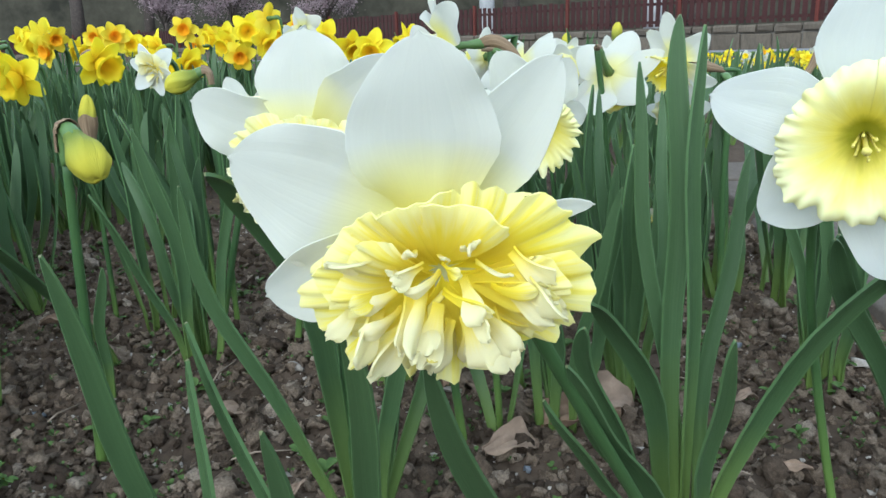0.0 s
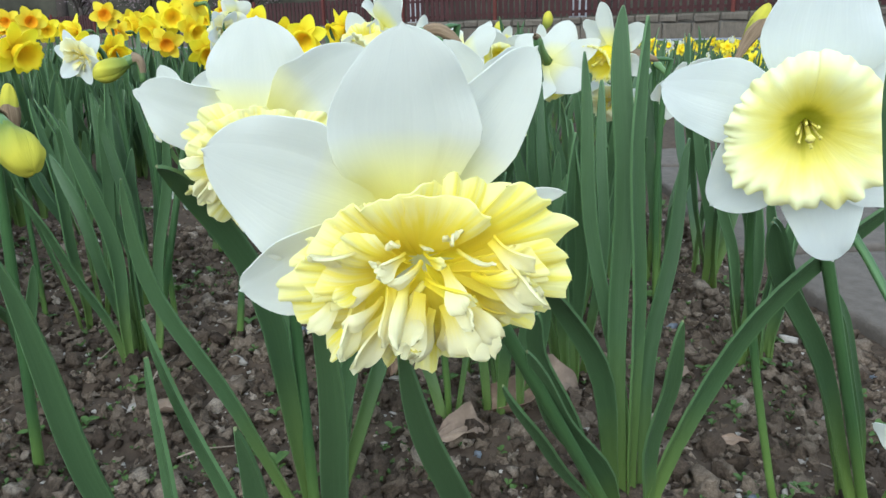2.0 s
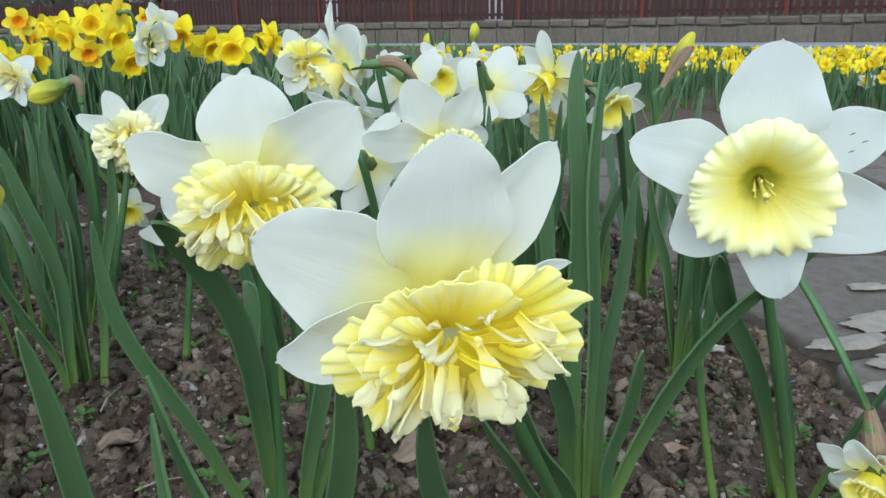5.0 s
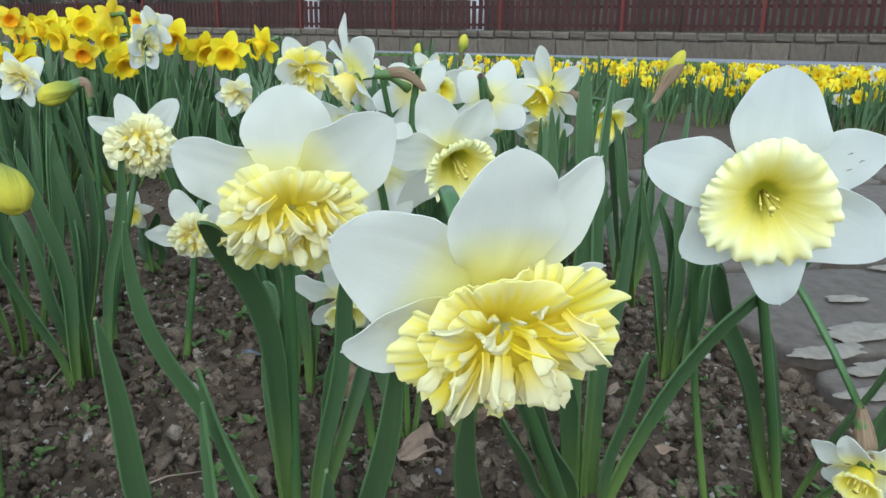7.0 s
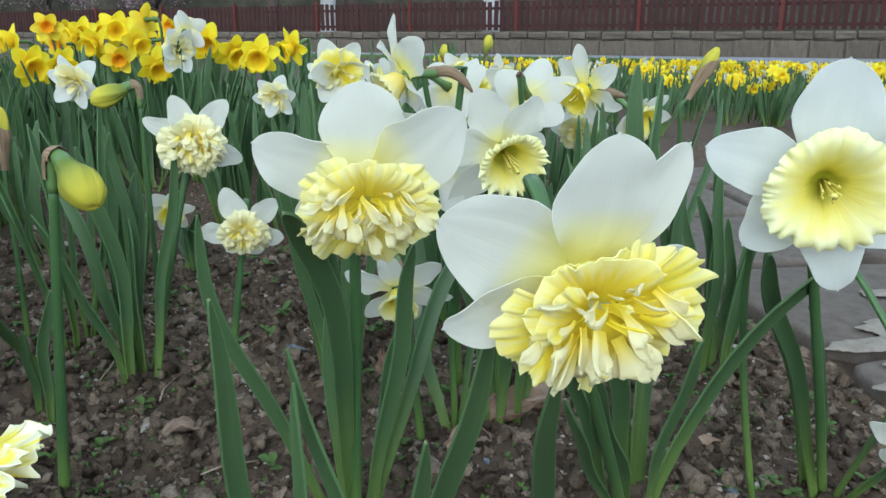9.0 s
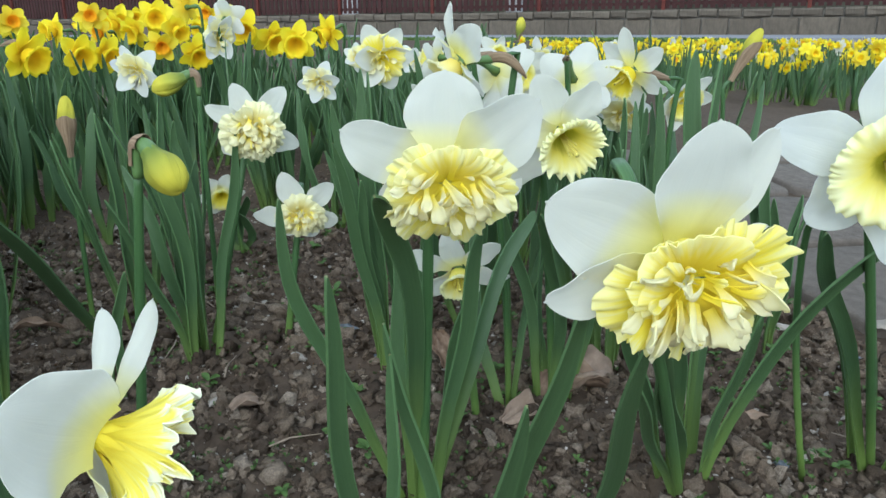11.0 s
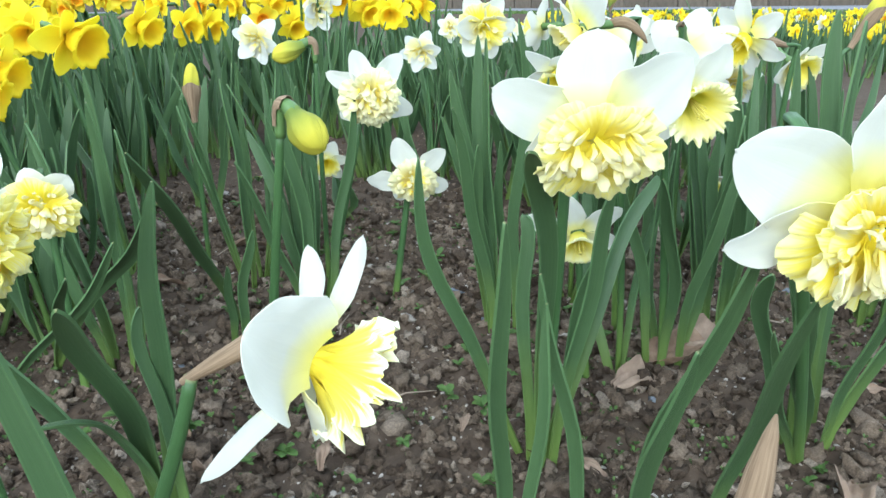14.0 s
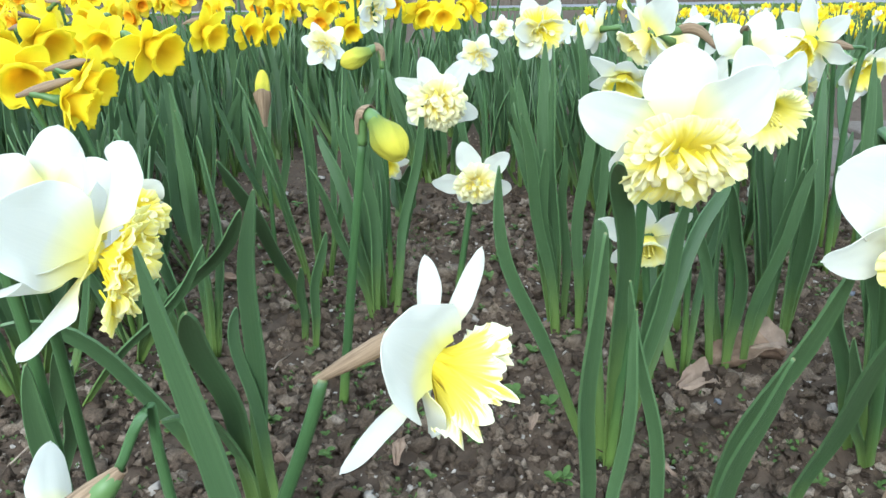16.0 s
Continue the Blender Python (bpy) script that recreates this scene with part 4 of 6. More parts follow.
turned_flower = cup_daffodil((0.075, 0.645), (0.008, 0.600, 0.326), (-0.75, -0.15, -0.60), "white daffodil turned away with a brown sheath at its bent neck",
    [(0, 0.046, 0.020, -30, 0, 0.4), (62, 0.044, 0.034, -8, -8, 0.3), (118, 0.042, 0.032, 10, 0, 0.3), (180, 0.040, 0.032, 16, 0, 0.3), (-118, 0.042, 0.032, 12, 0, 0.3), (-60, 0.046, 0.036, -14, -6, 0.3)],
    ruffle_cup(0.022, 0.007, 0.019, 58, 1, 1, 1.4, 0.1, 14, 120, 8), 58, petal_mat=M_WHITE, cup_mat=M_FRILL_PALE, size=1.1, spathe=False, tube=(-0.97, -0.20, -0.08), hook=0.003)
bend = Vector((0.008, 0.600, 0.326)) - turned_flower.location + Vector((0.97, 0.20, 0.08)) * 0.028
part("spathe", solid_tube("spathe", bezier(bend, bend + Vector((0.012, -0.004, 0.006)), bend + Vector((0.022, -0.006, 0.000)), bend + Vector((0.034, -0.004, -0.016)), 9), [0.0036, 0.0046, 0.0050, 0.0050, 0.0047, 0.0042, 0.0035, 0.0025, 0.0008], M_SPATHE, 12, 0.7), turned_flower, label="dry brown papery sheath")
cup_daffodil((-0.41, 0.33), (-0.372, 0.268, 0.272), (-0.20, 0.90, -0.05), "white daffodil with a yellow base seen from behind",
    six(0.034, 0.030, 6, -4, 0.25, 8, 36), ruffle_cup(0.024, 0.007, 0.020, 38, 1, 1, 1.4, 0.1, 14, 120, 8), 38, petal_mat=M_WHITE, cup_mat=M_FRILL_G)
cup_daffodil((0.315, 0.800), (0.236, 0.760, 0.306), (-0.80, -0.40, -0.45), "white daffodil with a fringed yellow trumpet and a tan sheath",
    [(0, 0.046, 0.022, -6, 0, 0.4, 30), (50, 0.042, 0.030, 0, 0, 0.3), (112, 0.042, 0.030, 6, 0, 0.3), (180, 0.044, 0.030, 6, 0, 0.3), (-118, 0.042, 0.030, 0, 0, 0.3), (-60, 0.042, 0.028, -10, 0, 0.3)],
    ruffle_cup(0.027, 0.008, 0.021, 68, 1.4, 1.6, 1.2, 0.08, 14, 120, 8, 0.08), 68, petal_mat=M_WHITE, cup_mat=M_FRILL, size=1.35, tube=(-0.97, -0.10, 0.18), hook=0.002, slim=0.9)
cup_daffodil((-0.25, 0.17), (-0.310, 0.110, 0.203), (-0.65, -0.05, -0.75), "white daffodil with a dry brown sheath at its neck",
    [(0, 0.034, 0.014, 6, 0, 0.3), (60, 0.036, 0.018, 0, 0, 0.3), (120, 0.036, 0.018, 0, 0, 0.3), (180, 0.036, 0.018, 0, 0, 0.3), (-120, 0.036, 0.018, 0, 0, 0.3), (-60, 0.036, 0.018, 0, 0, 0.3)], ruffle_cup(0.022, 0.006, 0.018, 48, 1, 1, 1.4, 0.1, 14, 120, 8), 48, petal_mat=M_WHITE, cup_mat=M_FRILL_G, thick=0.0022, slim=1.05)

bud((-0.274, 0.523), (-0.229, 0.466, 0.277), (0.58, -0.40, -0.66), "fat green-yellow daffodil bud hooked over on its stem", 0.036, 0.0116, seed=1, spathe_len=0.12, thick=0.0040)
bud((-0.24, 0.80), (-0.252, 0.785, 0.301), (-0.85, -0.15, -0.36), "green-yellow daffodil bud with a dry sheath", 0.036, 0.0105, seed=2, spathe_len=0.2)
bud((-0.385, 0.81), (-0.381, 0.800, 0.232), (0.04, 0.0, 1.0), "upright daffodil bud half wrapped in a brown sheath", 0.048, 0.0080, seed=3, spathe_len=0.6)
bud((0.40, 0.84), (0.397, 0.815, 0.305), (0.45, 0.0, 0.85), "slanting daffodil bud in a brown papery sheath", 0.052, 0.0085, seed=4, spathe_len=0.75)
bud((0.395, 1.87), (0.396, 1.86, 0.315), (0.15, 0.0, 1.0), "upright green daffodil bud on a brown stem", 0.045, 0.011, seed=5, spathe_len=0.3)
bud((0.30, 1.75), (0.265, 1.72, 0.295), (-0.1, 0.0, 1.0), "upright yellow-green daffodil bud", 0.042, 0.010, seed=6, spathe_len=0.4)
withered = daffodil(-0.06, 0.10, "withered brown daffodil bud on its stem")
WX, WY, WZ = (-0.0979 - withered.location.x, 0.0357 - withered.location.y, 0.2494 - withered.location.z)
part("spathe", solid_tube("spathe", [(WX, WY, WZ), (WX + 0.0004, WY, WZ + 0.010), (WX + 0.001, WY, WZ + 0.020), (WX + 0.0018, WY, WZ + 0.029), (WX + 0.0026, WY, WZ + 0.036), (WX + 0.003, WY, WZ + 0.040)], [0.0036, 0.0038, 0.0034, 0.0026, 0.0014, 0.0003], M_SPATHE, 12, 0.7), withered, label="dry brown papery sheath")
part("stem", solid_tube("stem", bezier((0, 0, -0.012), (0, 0, 0.1), (WX, WY, WZ * 0.7), (WX, WY, WZ + 0.002), 12), [0.003] * 12, M_STEM, 8), withered)


# ---- leaves of the near plants ----
plant_leaf(B, (-0.090, 0.300, 0.280), 0.0128, (0.000, 0.000), bow=(0.001, -0.008, 0.060), face=10, twist=0, seed=0)
plant_leaf(B, (0.048, 0.489, 0.219), 0.0113, (0.005, 0.006), bow=(0.018, 0.004, 0.055), face=0, twist=0, seed=1)
plant_leaf(B, (-0.013, 0.400, 0.235), 0.0113, (0.010, 0.001), bow=(0.004, -0.002, 0.026), face=20, twist=0, seed=2)
plant_leaf(B, (-0.064, 0.440, 0.204), 0.0102, (-0.005, 0.006), bow=(-0.005, 0.001, 0.056), face=-20, twist=0, seed=3)
plant_leaf(B, (-0.013, 0.420, 0.186), 0.0102, (0.005, 0.006), bow=(0.007, -0.001, 0.034), face=-20, twist=0, seed=4)
tuft_long = leaf_clump(-0.058, 0.445, "tuft of upright blue-green daffodil leaves in the soil")
plant_leaf(tuft_long, (-0.142, 0.406, 0.255), 0.0099, (-0.000, -0.000), bow=(-0.025, -0.003, 0.014), face=0, twist=0, seed=6)
tuft_mid = leaf_clump(-0.085, 0.290, "tuft of upright blue-green daffodil leaves in the soil")
plant_leaf(tuft_mid, (-0.115, 0.213, 0.270), 0.0093, (-0.015, 0.002), bow=(0.000, 0.000, 0.000), face=0, twist=0, seed=8)
plant_leaf(tuft_mid, (-0.090, 0.260, 0.229), 0.0078, (0.040, 0.000), bow=(0.000, 0.000, 0.000), face=-10, twist=0, seed=9)
plant_leaf(tuft_mid, (-0.088, 0.252, 0.217), 0.0068, (-0.005, -0.025), bow=(0.000, 0.000, 0.000), face=-30, twist=0, seed=12)
tuft_front = leaf_clump(-0.025, 0.300, "tuft of upright blue-green daffodil leaves in the soil")
plant_leaf(tuft_front, (-0.042, 0.184, 0.224), 0.0107, (-0.011, -0.021), bow=(0.000, 0.000, 0.000), face=0, twist=0, seed=14)
plant_leaf(tuft_front, (-0.018, 0.190, 0.266), 0.0107, (0.006, 0.021), bow=(0.000, 0.000, 0.000), face=-10, twist=0, seed=15)
plant_leaf(tuft_front, (0.006, 0.185, 0.248), 0.0116, (0.073, 0.034), bow=(0.000, 0.000, 0.000), face=10, twist=0, seed=16)
plant_leaf(A, (0.054, 0.300, 0.174), 0.0081, (-0.009, -0.008), bow=(-0.010, -0.007, 0.003), face=-20, twist=0, seed=17)
plant_leaf(A, (0.061, 0.280, 0.200), 0.0132, (-0.004, -0.003), bow=(-0.007, -0.009, 0.006), face=0, twist=0, seed=18)
plant_leaf(A, (0.150, 0.330, 0.190), 0.0113, (0.016, 0.002), bow=(-0.004, -0.006, 0.006), face=20, twist=0, seed=19)
plant_leaf(A, (0.262, 0.330, 0.255), 0.0165, (0.011, -0.003), bow=(-0.007, -0.006, 0.029), face=10, twist=4, seed=20)
plant_leaf(A, (0.078, 0.330, 0.210), 0.0132, (-0.004, 0.007), bow=(-0.004, -0.006, 0.041), face=0, twist=0, seed=21)
plant_leaf(A, (0.143, 0.436, 0.344), 0.0128, (0.001, 0.012), bow=(-0.004, 0.000, 0.031), face=0, twist=0, seed=22)
plant_leaf(A, (0.152, 0.418, 0.338), 0.0107, (0.009, 0.012), bow=(-0.004, -0.001, 0.029), face=15, twist=0, seed=23)
plant_leaf(A, (0.124, 0.446, 0.318), 0.0091, (0.013, 0.022), bow=(-0.012, 0.000, 0.029), face=-30, twist=0, seed=24)
plant_leaf(A, (0.195, 0.450, 0.264), 0.0101, (0.016, 0.017), bow=(-0.003, 0.001, 0.013), face=-20, twist=0, seed=25)
plant_leaf(A, (0.082, 0.360, 0.185), 0.0113, (-0.009, 0.007), bow=(-0.019, -0.004, 0.026), face=-30, twist=0, seed=26)
plant_leaf(D, (0.207, 0.360, 0.232), 0.0123, (-0.010, -0.005), bow=(-0.020, -0.004, 0.031), face=0, twist=0, seed=27)
plant_leaf(D, (0.249, 0.370, 0.192), 0.0081, (-0.005, 0.000), bow=(-0.002, -0.004, 0.027), face=30, twist=0, seed=28)
plant_leaf(D, (0.293, 0.300, 0.203), 0.0128, (0.005, -0.005), bow=(0.004, -0.008, 0.007), face=20, twist=0, seed=29)
plant_leaf(D, (0.328, 0.320, 0.178), 0.0113, (0.010, -0.010), bow=(0.009, -0.007, -0.018), face=-10, twist=0, seed=30)
plant_leaf(D, (0.219, 0.380, 0.229), 0.0123, (-0.010, 0.010), bow=(-0.012, -0.004, 0.022), face=10, twist=0, seed=31)
tuft_right = leaf_clump(0.360, 0.330, "tuft of upright blue-green daffodil leaves in the soil")
tuft_close = leaf_clump(0.170, 0.140, "single tall blue-green daffodil leaf with a rounded tip")
plant_leaf(tuft_close, (0.0714, 0.0834, 0.3331), 0.0066, (0.002, 0.000), face=10, seed=34, nu=26, mat=M_LEAF_SHADED, blunt=True)
plant_leaf(tuft_right, (0.266, 0.260, 0.193), 0.0132, (-0.005, -0.005), bow=(-0.036, -0.004, 0.031), face=10, twist=0, seed=35)
tuft_lean = leaf_clump(-0.318, 0.632, "tuft of upright blue-green daffodil leaves in the soil")
plant_leaf(tuft_lean, (-0.346, 0.463, 0.250), 0.0123, (-0.012, 0.058), bow=(0.000, 0.000, 0.000), face=0, twist=0, seed=37)
plant_leaf(tuft_lean, (-0.289, 0.600, 0.148), 0.0092, (0.006, 0.000), bow=(-0.004, -0.002, -0.003), face=10, twist=0, seed=38)
plant_leaf(tuft_lean, (-0.316, 0.600, 0.113), 0.0092, (-0.008, 0.013), bow=(0.000, 0.000, 0.000), face=-20, twist=0, seed=39)
tuft_left = leaf_clump(-0.309, 0.366, "tuft of upright blue-green daffodil leaves in the soil")
plant_leaf(tuft_left, (-0.293, 0.344, 0.258), 0.0138, (-0.001, 0.006), bow=(-0.006, -0.002, 0.017), face=0, twist=0, seed=41)
plant_leaf(tuft_left, (-0.297, 0.217, 0.236), 0.0138, (-0.006, 0.000), bow=(-0.003, -0.010, 0.034), face=0, twist=0, seed=42)
plant_leaf(tuft_left, (-0.325, 0.240, 0.167), 0.0092, (-0.008, 0.000), bow=(0.006, -0.008, 0.036), face=-20, twist=0, seed=43)
plant_leaf(tuft_left, (-0.315, 0.360, 0.176), 0.0081, (0.014, -0.012), bow=(-0.009, 0.000, 0.033), face=20, twist=0, seed=44)
tuft_side = leaf_clump(-0.496, 0.605, "tuft of upright blue-green daffodil leaves in the soil")
plant_leaf(tuft_side, (-0.327, 0.440, 0.218), 0.0123, (0.000, 0.000), bow=(0.024, -0.011, 0.008), face=0, twist=0, seed=46)
plant_leaf(tuft_side, (-0.401, 0.460, 0.158), 0.0092, (0.009, -0.000), bow=(0.000, 0.000, 0.000), face=30, twist=0, seed=47)
plant_leaf(tuft_side, (-0.363, 0.460, 0.185), 0.0092, (-0.021, -0.080), bow=(0.017, -0.004, -0.004), face=30, twist=0, seed=48)
tuft_near = leaf_clump(-0.235, 0.200, "single broad blue-green daffodil leaf with a pointed tip")
plant_leaf(tuft_near, (-0.266, 0.099, 0.307), 0.0097, (-0.003, -0.065), bow=(0.000, 0.000, 0.000), face=10, twist=0, seed=50)
tuft_edge = leaf_clump(-0.400, 0.260, "tuft of upright blue-green daffodil leaves in the soil")
plant_leaf(tuft_edge, (-0.432, 0.300, 0.194), 0.0113, (0.078, 0.090), bow=(-0.002, -0.003, 0.050), face=10, twist=0, seed=52)
plant_leaf(tuft_edge, (-0.373, 0.220, 0.211), 0.0132, (0.000, 0.000), bow=(0.000, 0.000, 0.000), face=10, twist=0, seed=53)
plant_leaf(tuft_edge, (-0.391, 0.280, 0.190), 0.0102, (-0.078, 0.130), bow=(0.000, 0.000, 0.000), face=10, twist=0, seed=54)
plant_leaf(tuft_edge, (-0.395, 0.300, 0.169), 0.0092, (-0.066, 0.123), bow=(0.000, 0.000, 0.000), face=30, twist=0, seed=55)
clump_a = leaf_clump(-0.245, 0.690, "dense clump of blue-green daffodil leaves")
plant_leaf(clump_a, (-0.251, 0.711, 0.217), 0.0111, (0.001, 0.014), bow=(0.003, -0.010, 0.0), face=-49, twist=20, seed=57)
plant_leaf(clump_a, (-0.257, 0.698, 0.274), 0.0106, (-0.001, 0.014), bow=(0.008, -0.001, 0.0), face=31, twist=-21, seed=58)
plant_leaf(clump_a, (-0.252, 0.694, 0.267), 0.0104, (0.002, 0.014), bow=(-0.012, 0.007, 0.0), face=-30, twist=35, seed=59)
plant_leaf(clump_a, (-0.194, 0.683, 0.258), 0.0099, (0.013, 0.004), bow=(0.002, 0.010, 0.0), face=-1, twist=14, seed=60)
plant_leaf(clump_a, (-0.306, 0.702, 0.223), 0.0123, (-0.011, 0.009), bow=(0.009, -0.010, 0.0), face=-33, twist=23, seed=61)
plant_leaf(clump_a, (-0.240, 0.727, 0.223), 0.0112, (0.003, 0.014), bow=(-0.005, 0.000, 0.0), face=-1, twist=33, seed=62)
plant_leaf(clump_a, (-0.286, 0.704, 0.236), 0.0122, (-0.008, 0.011), bow=(0.004, 0.010, 0.0), face=-15, twist=37, seed=63)
plant_leaf(clump_a, (-0.270, 0.648, 0.261), 0.0124, (-0.007, -0.012), bow=(0.010, 0.002, 0.0), face=41, twist=-13, seed=64)
plant_leaf(clump_a, (-0.305, 0.626, 0.207), 0.0094, (-0.009, -0.010), bow=(-0.000, 0.003, 0.0), face=11, twist=-29, seed=65)
clump_b = leaf_clump(-0.045, 0.650, "dense clump of blue-green daffodil leaves")
plant_leaf(clump_b, (-0.069, 0.647, 0.315), 0.0091, (-0.008, 0.012), bow=(-0.002, -0.002, 0.0), face=-35, twist=-35, seed=67)
plant_leaf(clump_b, (-0.104, 0.599, 0.258), 0.0111, (-0.011, -0.009), bow=(0.001, 0.010, 0.0), face=-15, twist=24, seed=68)
plant_leaf(clump_b, (-0.053, 0.649, 0.217), 0.0094, (0.001, 0.014), bow=(0.001, 0.011, 0.0), face=2, twist=-3, seed=69)
plant_leaf(clump_b, (-0.079, 0.614, 0.221), 0.0120, (-0.011, -0.009), bow=(-0.004, 0.011, 0.0), face=-2, twist=8, seed=70)
plant_leaf(clump_b, (-0.103, 0.640, 0.287), 0.0111, (-0.014, 0.003), bow=(0.001, 0.003, 0.0), face=14, twist=-6, seed=71)
plant_leaf(clump_b, (-0.110, 0.650, 0.242), 0.0101, (-0.013, 0.006), bow=(0.011, 0.001, 0.0), face=20, twist=3, seed=72)
plant_leaf(clump_b, (-0.011, 0.633, 0.280), 0.0091, (0.014, 0.001), bow=(0.003, 0.003, 0.0), face=-43, twist=40, seed=73)
plant_leaf(clump_b, (-0.075, 0.659, 0.317), 0.0111, (-0.007, 0.012), bow=(-0.005, -0.000, 0.0), face=25, twist=-33, seed=74)
plant_leaf(clump_b, (-0.032, 0.625, 0.257), 0.0112, (0.013, -0.004), bow=(-0.005, 0.002, 0.0), face=-28, twist=6, seed=75)
clump_c = leaf_clump(0.174, 0.610, "dense clump of blue-green daffodil leaves")
plant_leaf(clump_c, (0.189, 0.636, 0.287), 0.0099, (0.006, 0.013), bow=(0.007, -0.009, 0.0), face=-47, twist=32, seed=77)
plant_leaf(clump_c, (0.152, 0.569, 0.252), 0.0113, (-0.006, -0.013), bow=(-0.006, -0.004, 0.0), face=36, twist=15, seed=78)
plant_leaf(clump_c, (0.148, 0.572, 0.262), 0.0123, (-0.008, -0.011), bow=(0.004, -0.007, 0.0), face=-29, twist=-30, seed=79)
plant_leaf(clump_c, (0.135, 0.629, 0.291), 0.0106, (-0.007, 0.012), bow=(-0.007, -0.009, 0.0), face=17, twist=-16, seed=80)
plant_leaf(clump_c, (0.138, 0.639, 0.259), 0.0120, (-0.006, 0.013), bow=(-0.004, 0.008, 0.0), face=-40, twist=39, seed=81)
plant_leaf(clump_c, (0.148, 0.609, 0.230), 0.0118, (-0.008, 0.012), bow=(-0.005, -0.004, 0.0), face=3, twist=-3, seed=82)
plant_leaf(clump_c, (0.126, 0.607, 0.295), 0.0095, (-0.012, 0.007), bow=(-0.012, 0.011, 0.0), face=29, twist=25, seed=83)
plant_leaf(clump_c, (0.098, 0.613, 0.295), 0.0098, (-0.013, 0.006), bow=(0.006, 0.008, 0.0), face=34, twist=26, seed=84)
clump_d = leaf_clump(0.190, 0.740, "dense clump of blue-green daffodil leaves")
plant_leaf(clump_d, (0.230, 0.711, 0.287), 0.0120, (0.014, -0.003), bow=(0.009, 0.011, 0.0), face=-35, twist=-9, seed=86)
plant_leaf(clump_d, (0.247, 0.736, 0.268), 0.0122, (0.013, 0.004), bow=(0.010, 0.010, 0.0), face=23, twist=-34, seed=87)
plant_leaf(clump_d, (0.241, 0.724, 0.216), 0.0100, (0.014, 0.001), bow=(0.004, 0.001, 0.0), face=2, twist=-34, seed=88)
plant_leaf(clump_d, (0.231, 0.704, 0.233), 0.0099, (0.013, -0.005), bow=(0.009, -0.001, 0.0), face=50, twist=-33, seed=89)
plant_leaf(clump_d, (0.160, 0.741, 0.252), 0.0119, (-0.008, 0.011), bow=(-0.008, 0.007, 0.0), face=-34, twist=-40, seed=90)
plant_leaf(clump_d, (0.128, 0.723, 0.239), 0.0116, (-0.014, 0.001), bow=(-0.006, 0.003, 0.0), face=16, twist=14, seed=91)
plant_leaf(clump_d, (0.217, 0.730, 0.280), 0.0120, (0.013, 0.004), bow=(0.007, -0.011, 0.0), face=-44, twist=-32, seed=92)
clump_e = leaf_clump(0.360, 0.640, "dense clump of blue-green daffodil leaves")
plant_leaf(clump_e, (0.326, 0.622, 0.246), 0.0108, (-0.014, 0.002), bow=(-0.000, -0.008, 0.0), face=-41, twist=4, seed=94)
plant_leaf(clump_e, (0.318, 0.643, 0.208), 0.0099, (-0.011, 0.009), bow=(0.012, -0.002, 0.0), face=-34, twist=31, seed=95)
plant_leaf(clump_e, (0.410, 0.621, 0.253), 0.0110, (0.014, 0.000), bow=(-0.011, -0.001, 0.0), face=33, twist=29, seed=96)
plant_leaf(clump_e, (0.303, 0.655, 0.237), 0.0105, (-0.010, 0.010), bow=(-0.003, -0.000, 0.0), face=39, twist=0, seed=97)
plant_leaf(clump_e, (0.298, 0.643, 0.223), 0.0099, (-0.012, 0.007), bow=(0.001, 0.005, 0.0), face=-41, twist=14, seed=98)
plant_leaf(clump_e, (0.355, 0.643, 0.183), 0.0101, (0.002, 0.014), bow=(0.011, 0.001, 0.0), face=-17, twist=-25, seed=99)
plant_leaf(clump_e, (0.322, 0.625, 0.255), 0.0113, (-0.014, 0.003), bow=(0.009, 0.007, 0.0), face=35, twist=-27, seed=100)
plant_leaf(clump_e, (0.345, 0.579, 0.190), 0.0111, (-0.001, -0.014), bow=(-0.012, -0.009, 0.0), face=49, twist=9, seed=101)
plant_leaf(clump_e, (0.376, 0.626, 0.190), 0.0121, (0.013, 0.004), bow=(-0.008, -0.011, 0.0), face=-35, twist=-37, seed=102)
clump_f = leaf_clump(-0.420, 0.600, "dense clump of blue-green daffodil leaves")
plant_leaf(clump_f, (-0.398, 0.541, 0.275), 0.0123, (0.008, -0.012), bow=(0.002, 0.007, 0.0), face=-46, twist=32, seed=104)
plant_leaf(clump_f, (-0.490, 0.577, 0.203), 0.0116, (-0.014, -0.001), bow=(0.010, -0.011, 0.0), face=-9, twist=32, seed=105)
plant_leaf(clump_f, (-0.419, 0.599, 0.291), 0.0113, (0.006, 0.013), bow=(-0.001, 0.005, 0.0), face=0, twist=-8, seed=106)
plant_leaf(clump_f, (-0.459, 0.606, 0.227), 0.0105, (-0.009, 0.010), bow=(-0.010, 0.000, 0.0), face=2, twist=-20, seed=107)
plant_leaf(clump_f, (-0.475, 0.601, 0.250), 0.0122, (-0.012, 0.007), bow=(0.004, -0.008, 0.0), face=1, twist=-21, seed=108)
plant_leaf(clump_f, (-0.405, 0.613, 0.241), 0.0114, (0.007, 0.012), bow=(0.011, 0.002, 0.0), face=-27, twist=-23, seed=109)
clump_g = leaf_clump(0.100, 0.570, "dense clump of blue-green daffodil leaves")
plant_leaf(clump_g, (0.086, 0.576, 0.212), 0.0101, (-0.002, 0.014), bow=(-0.006, 0.005, 0.0), face=49, twist=-3, seed=111)
plant_leaf(clump_g, (0.058, 0.503, 0.213), 0.0110, (-0.007, -0.012), bow=(0.012, 0.009, 0.0), face=-11, twist=-38, seed=112)
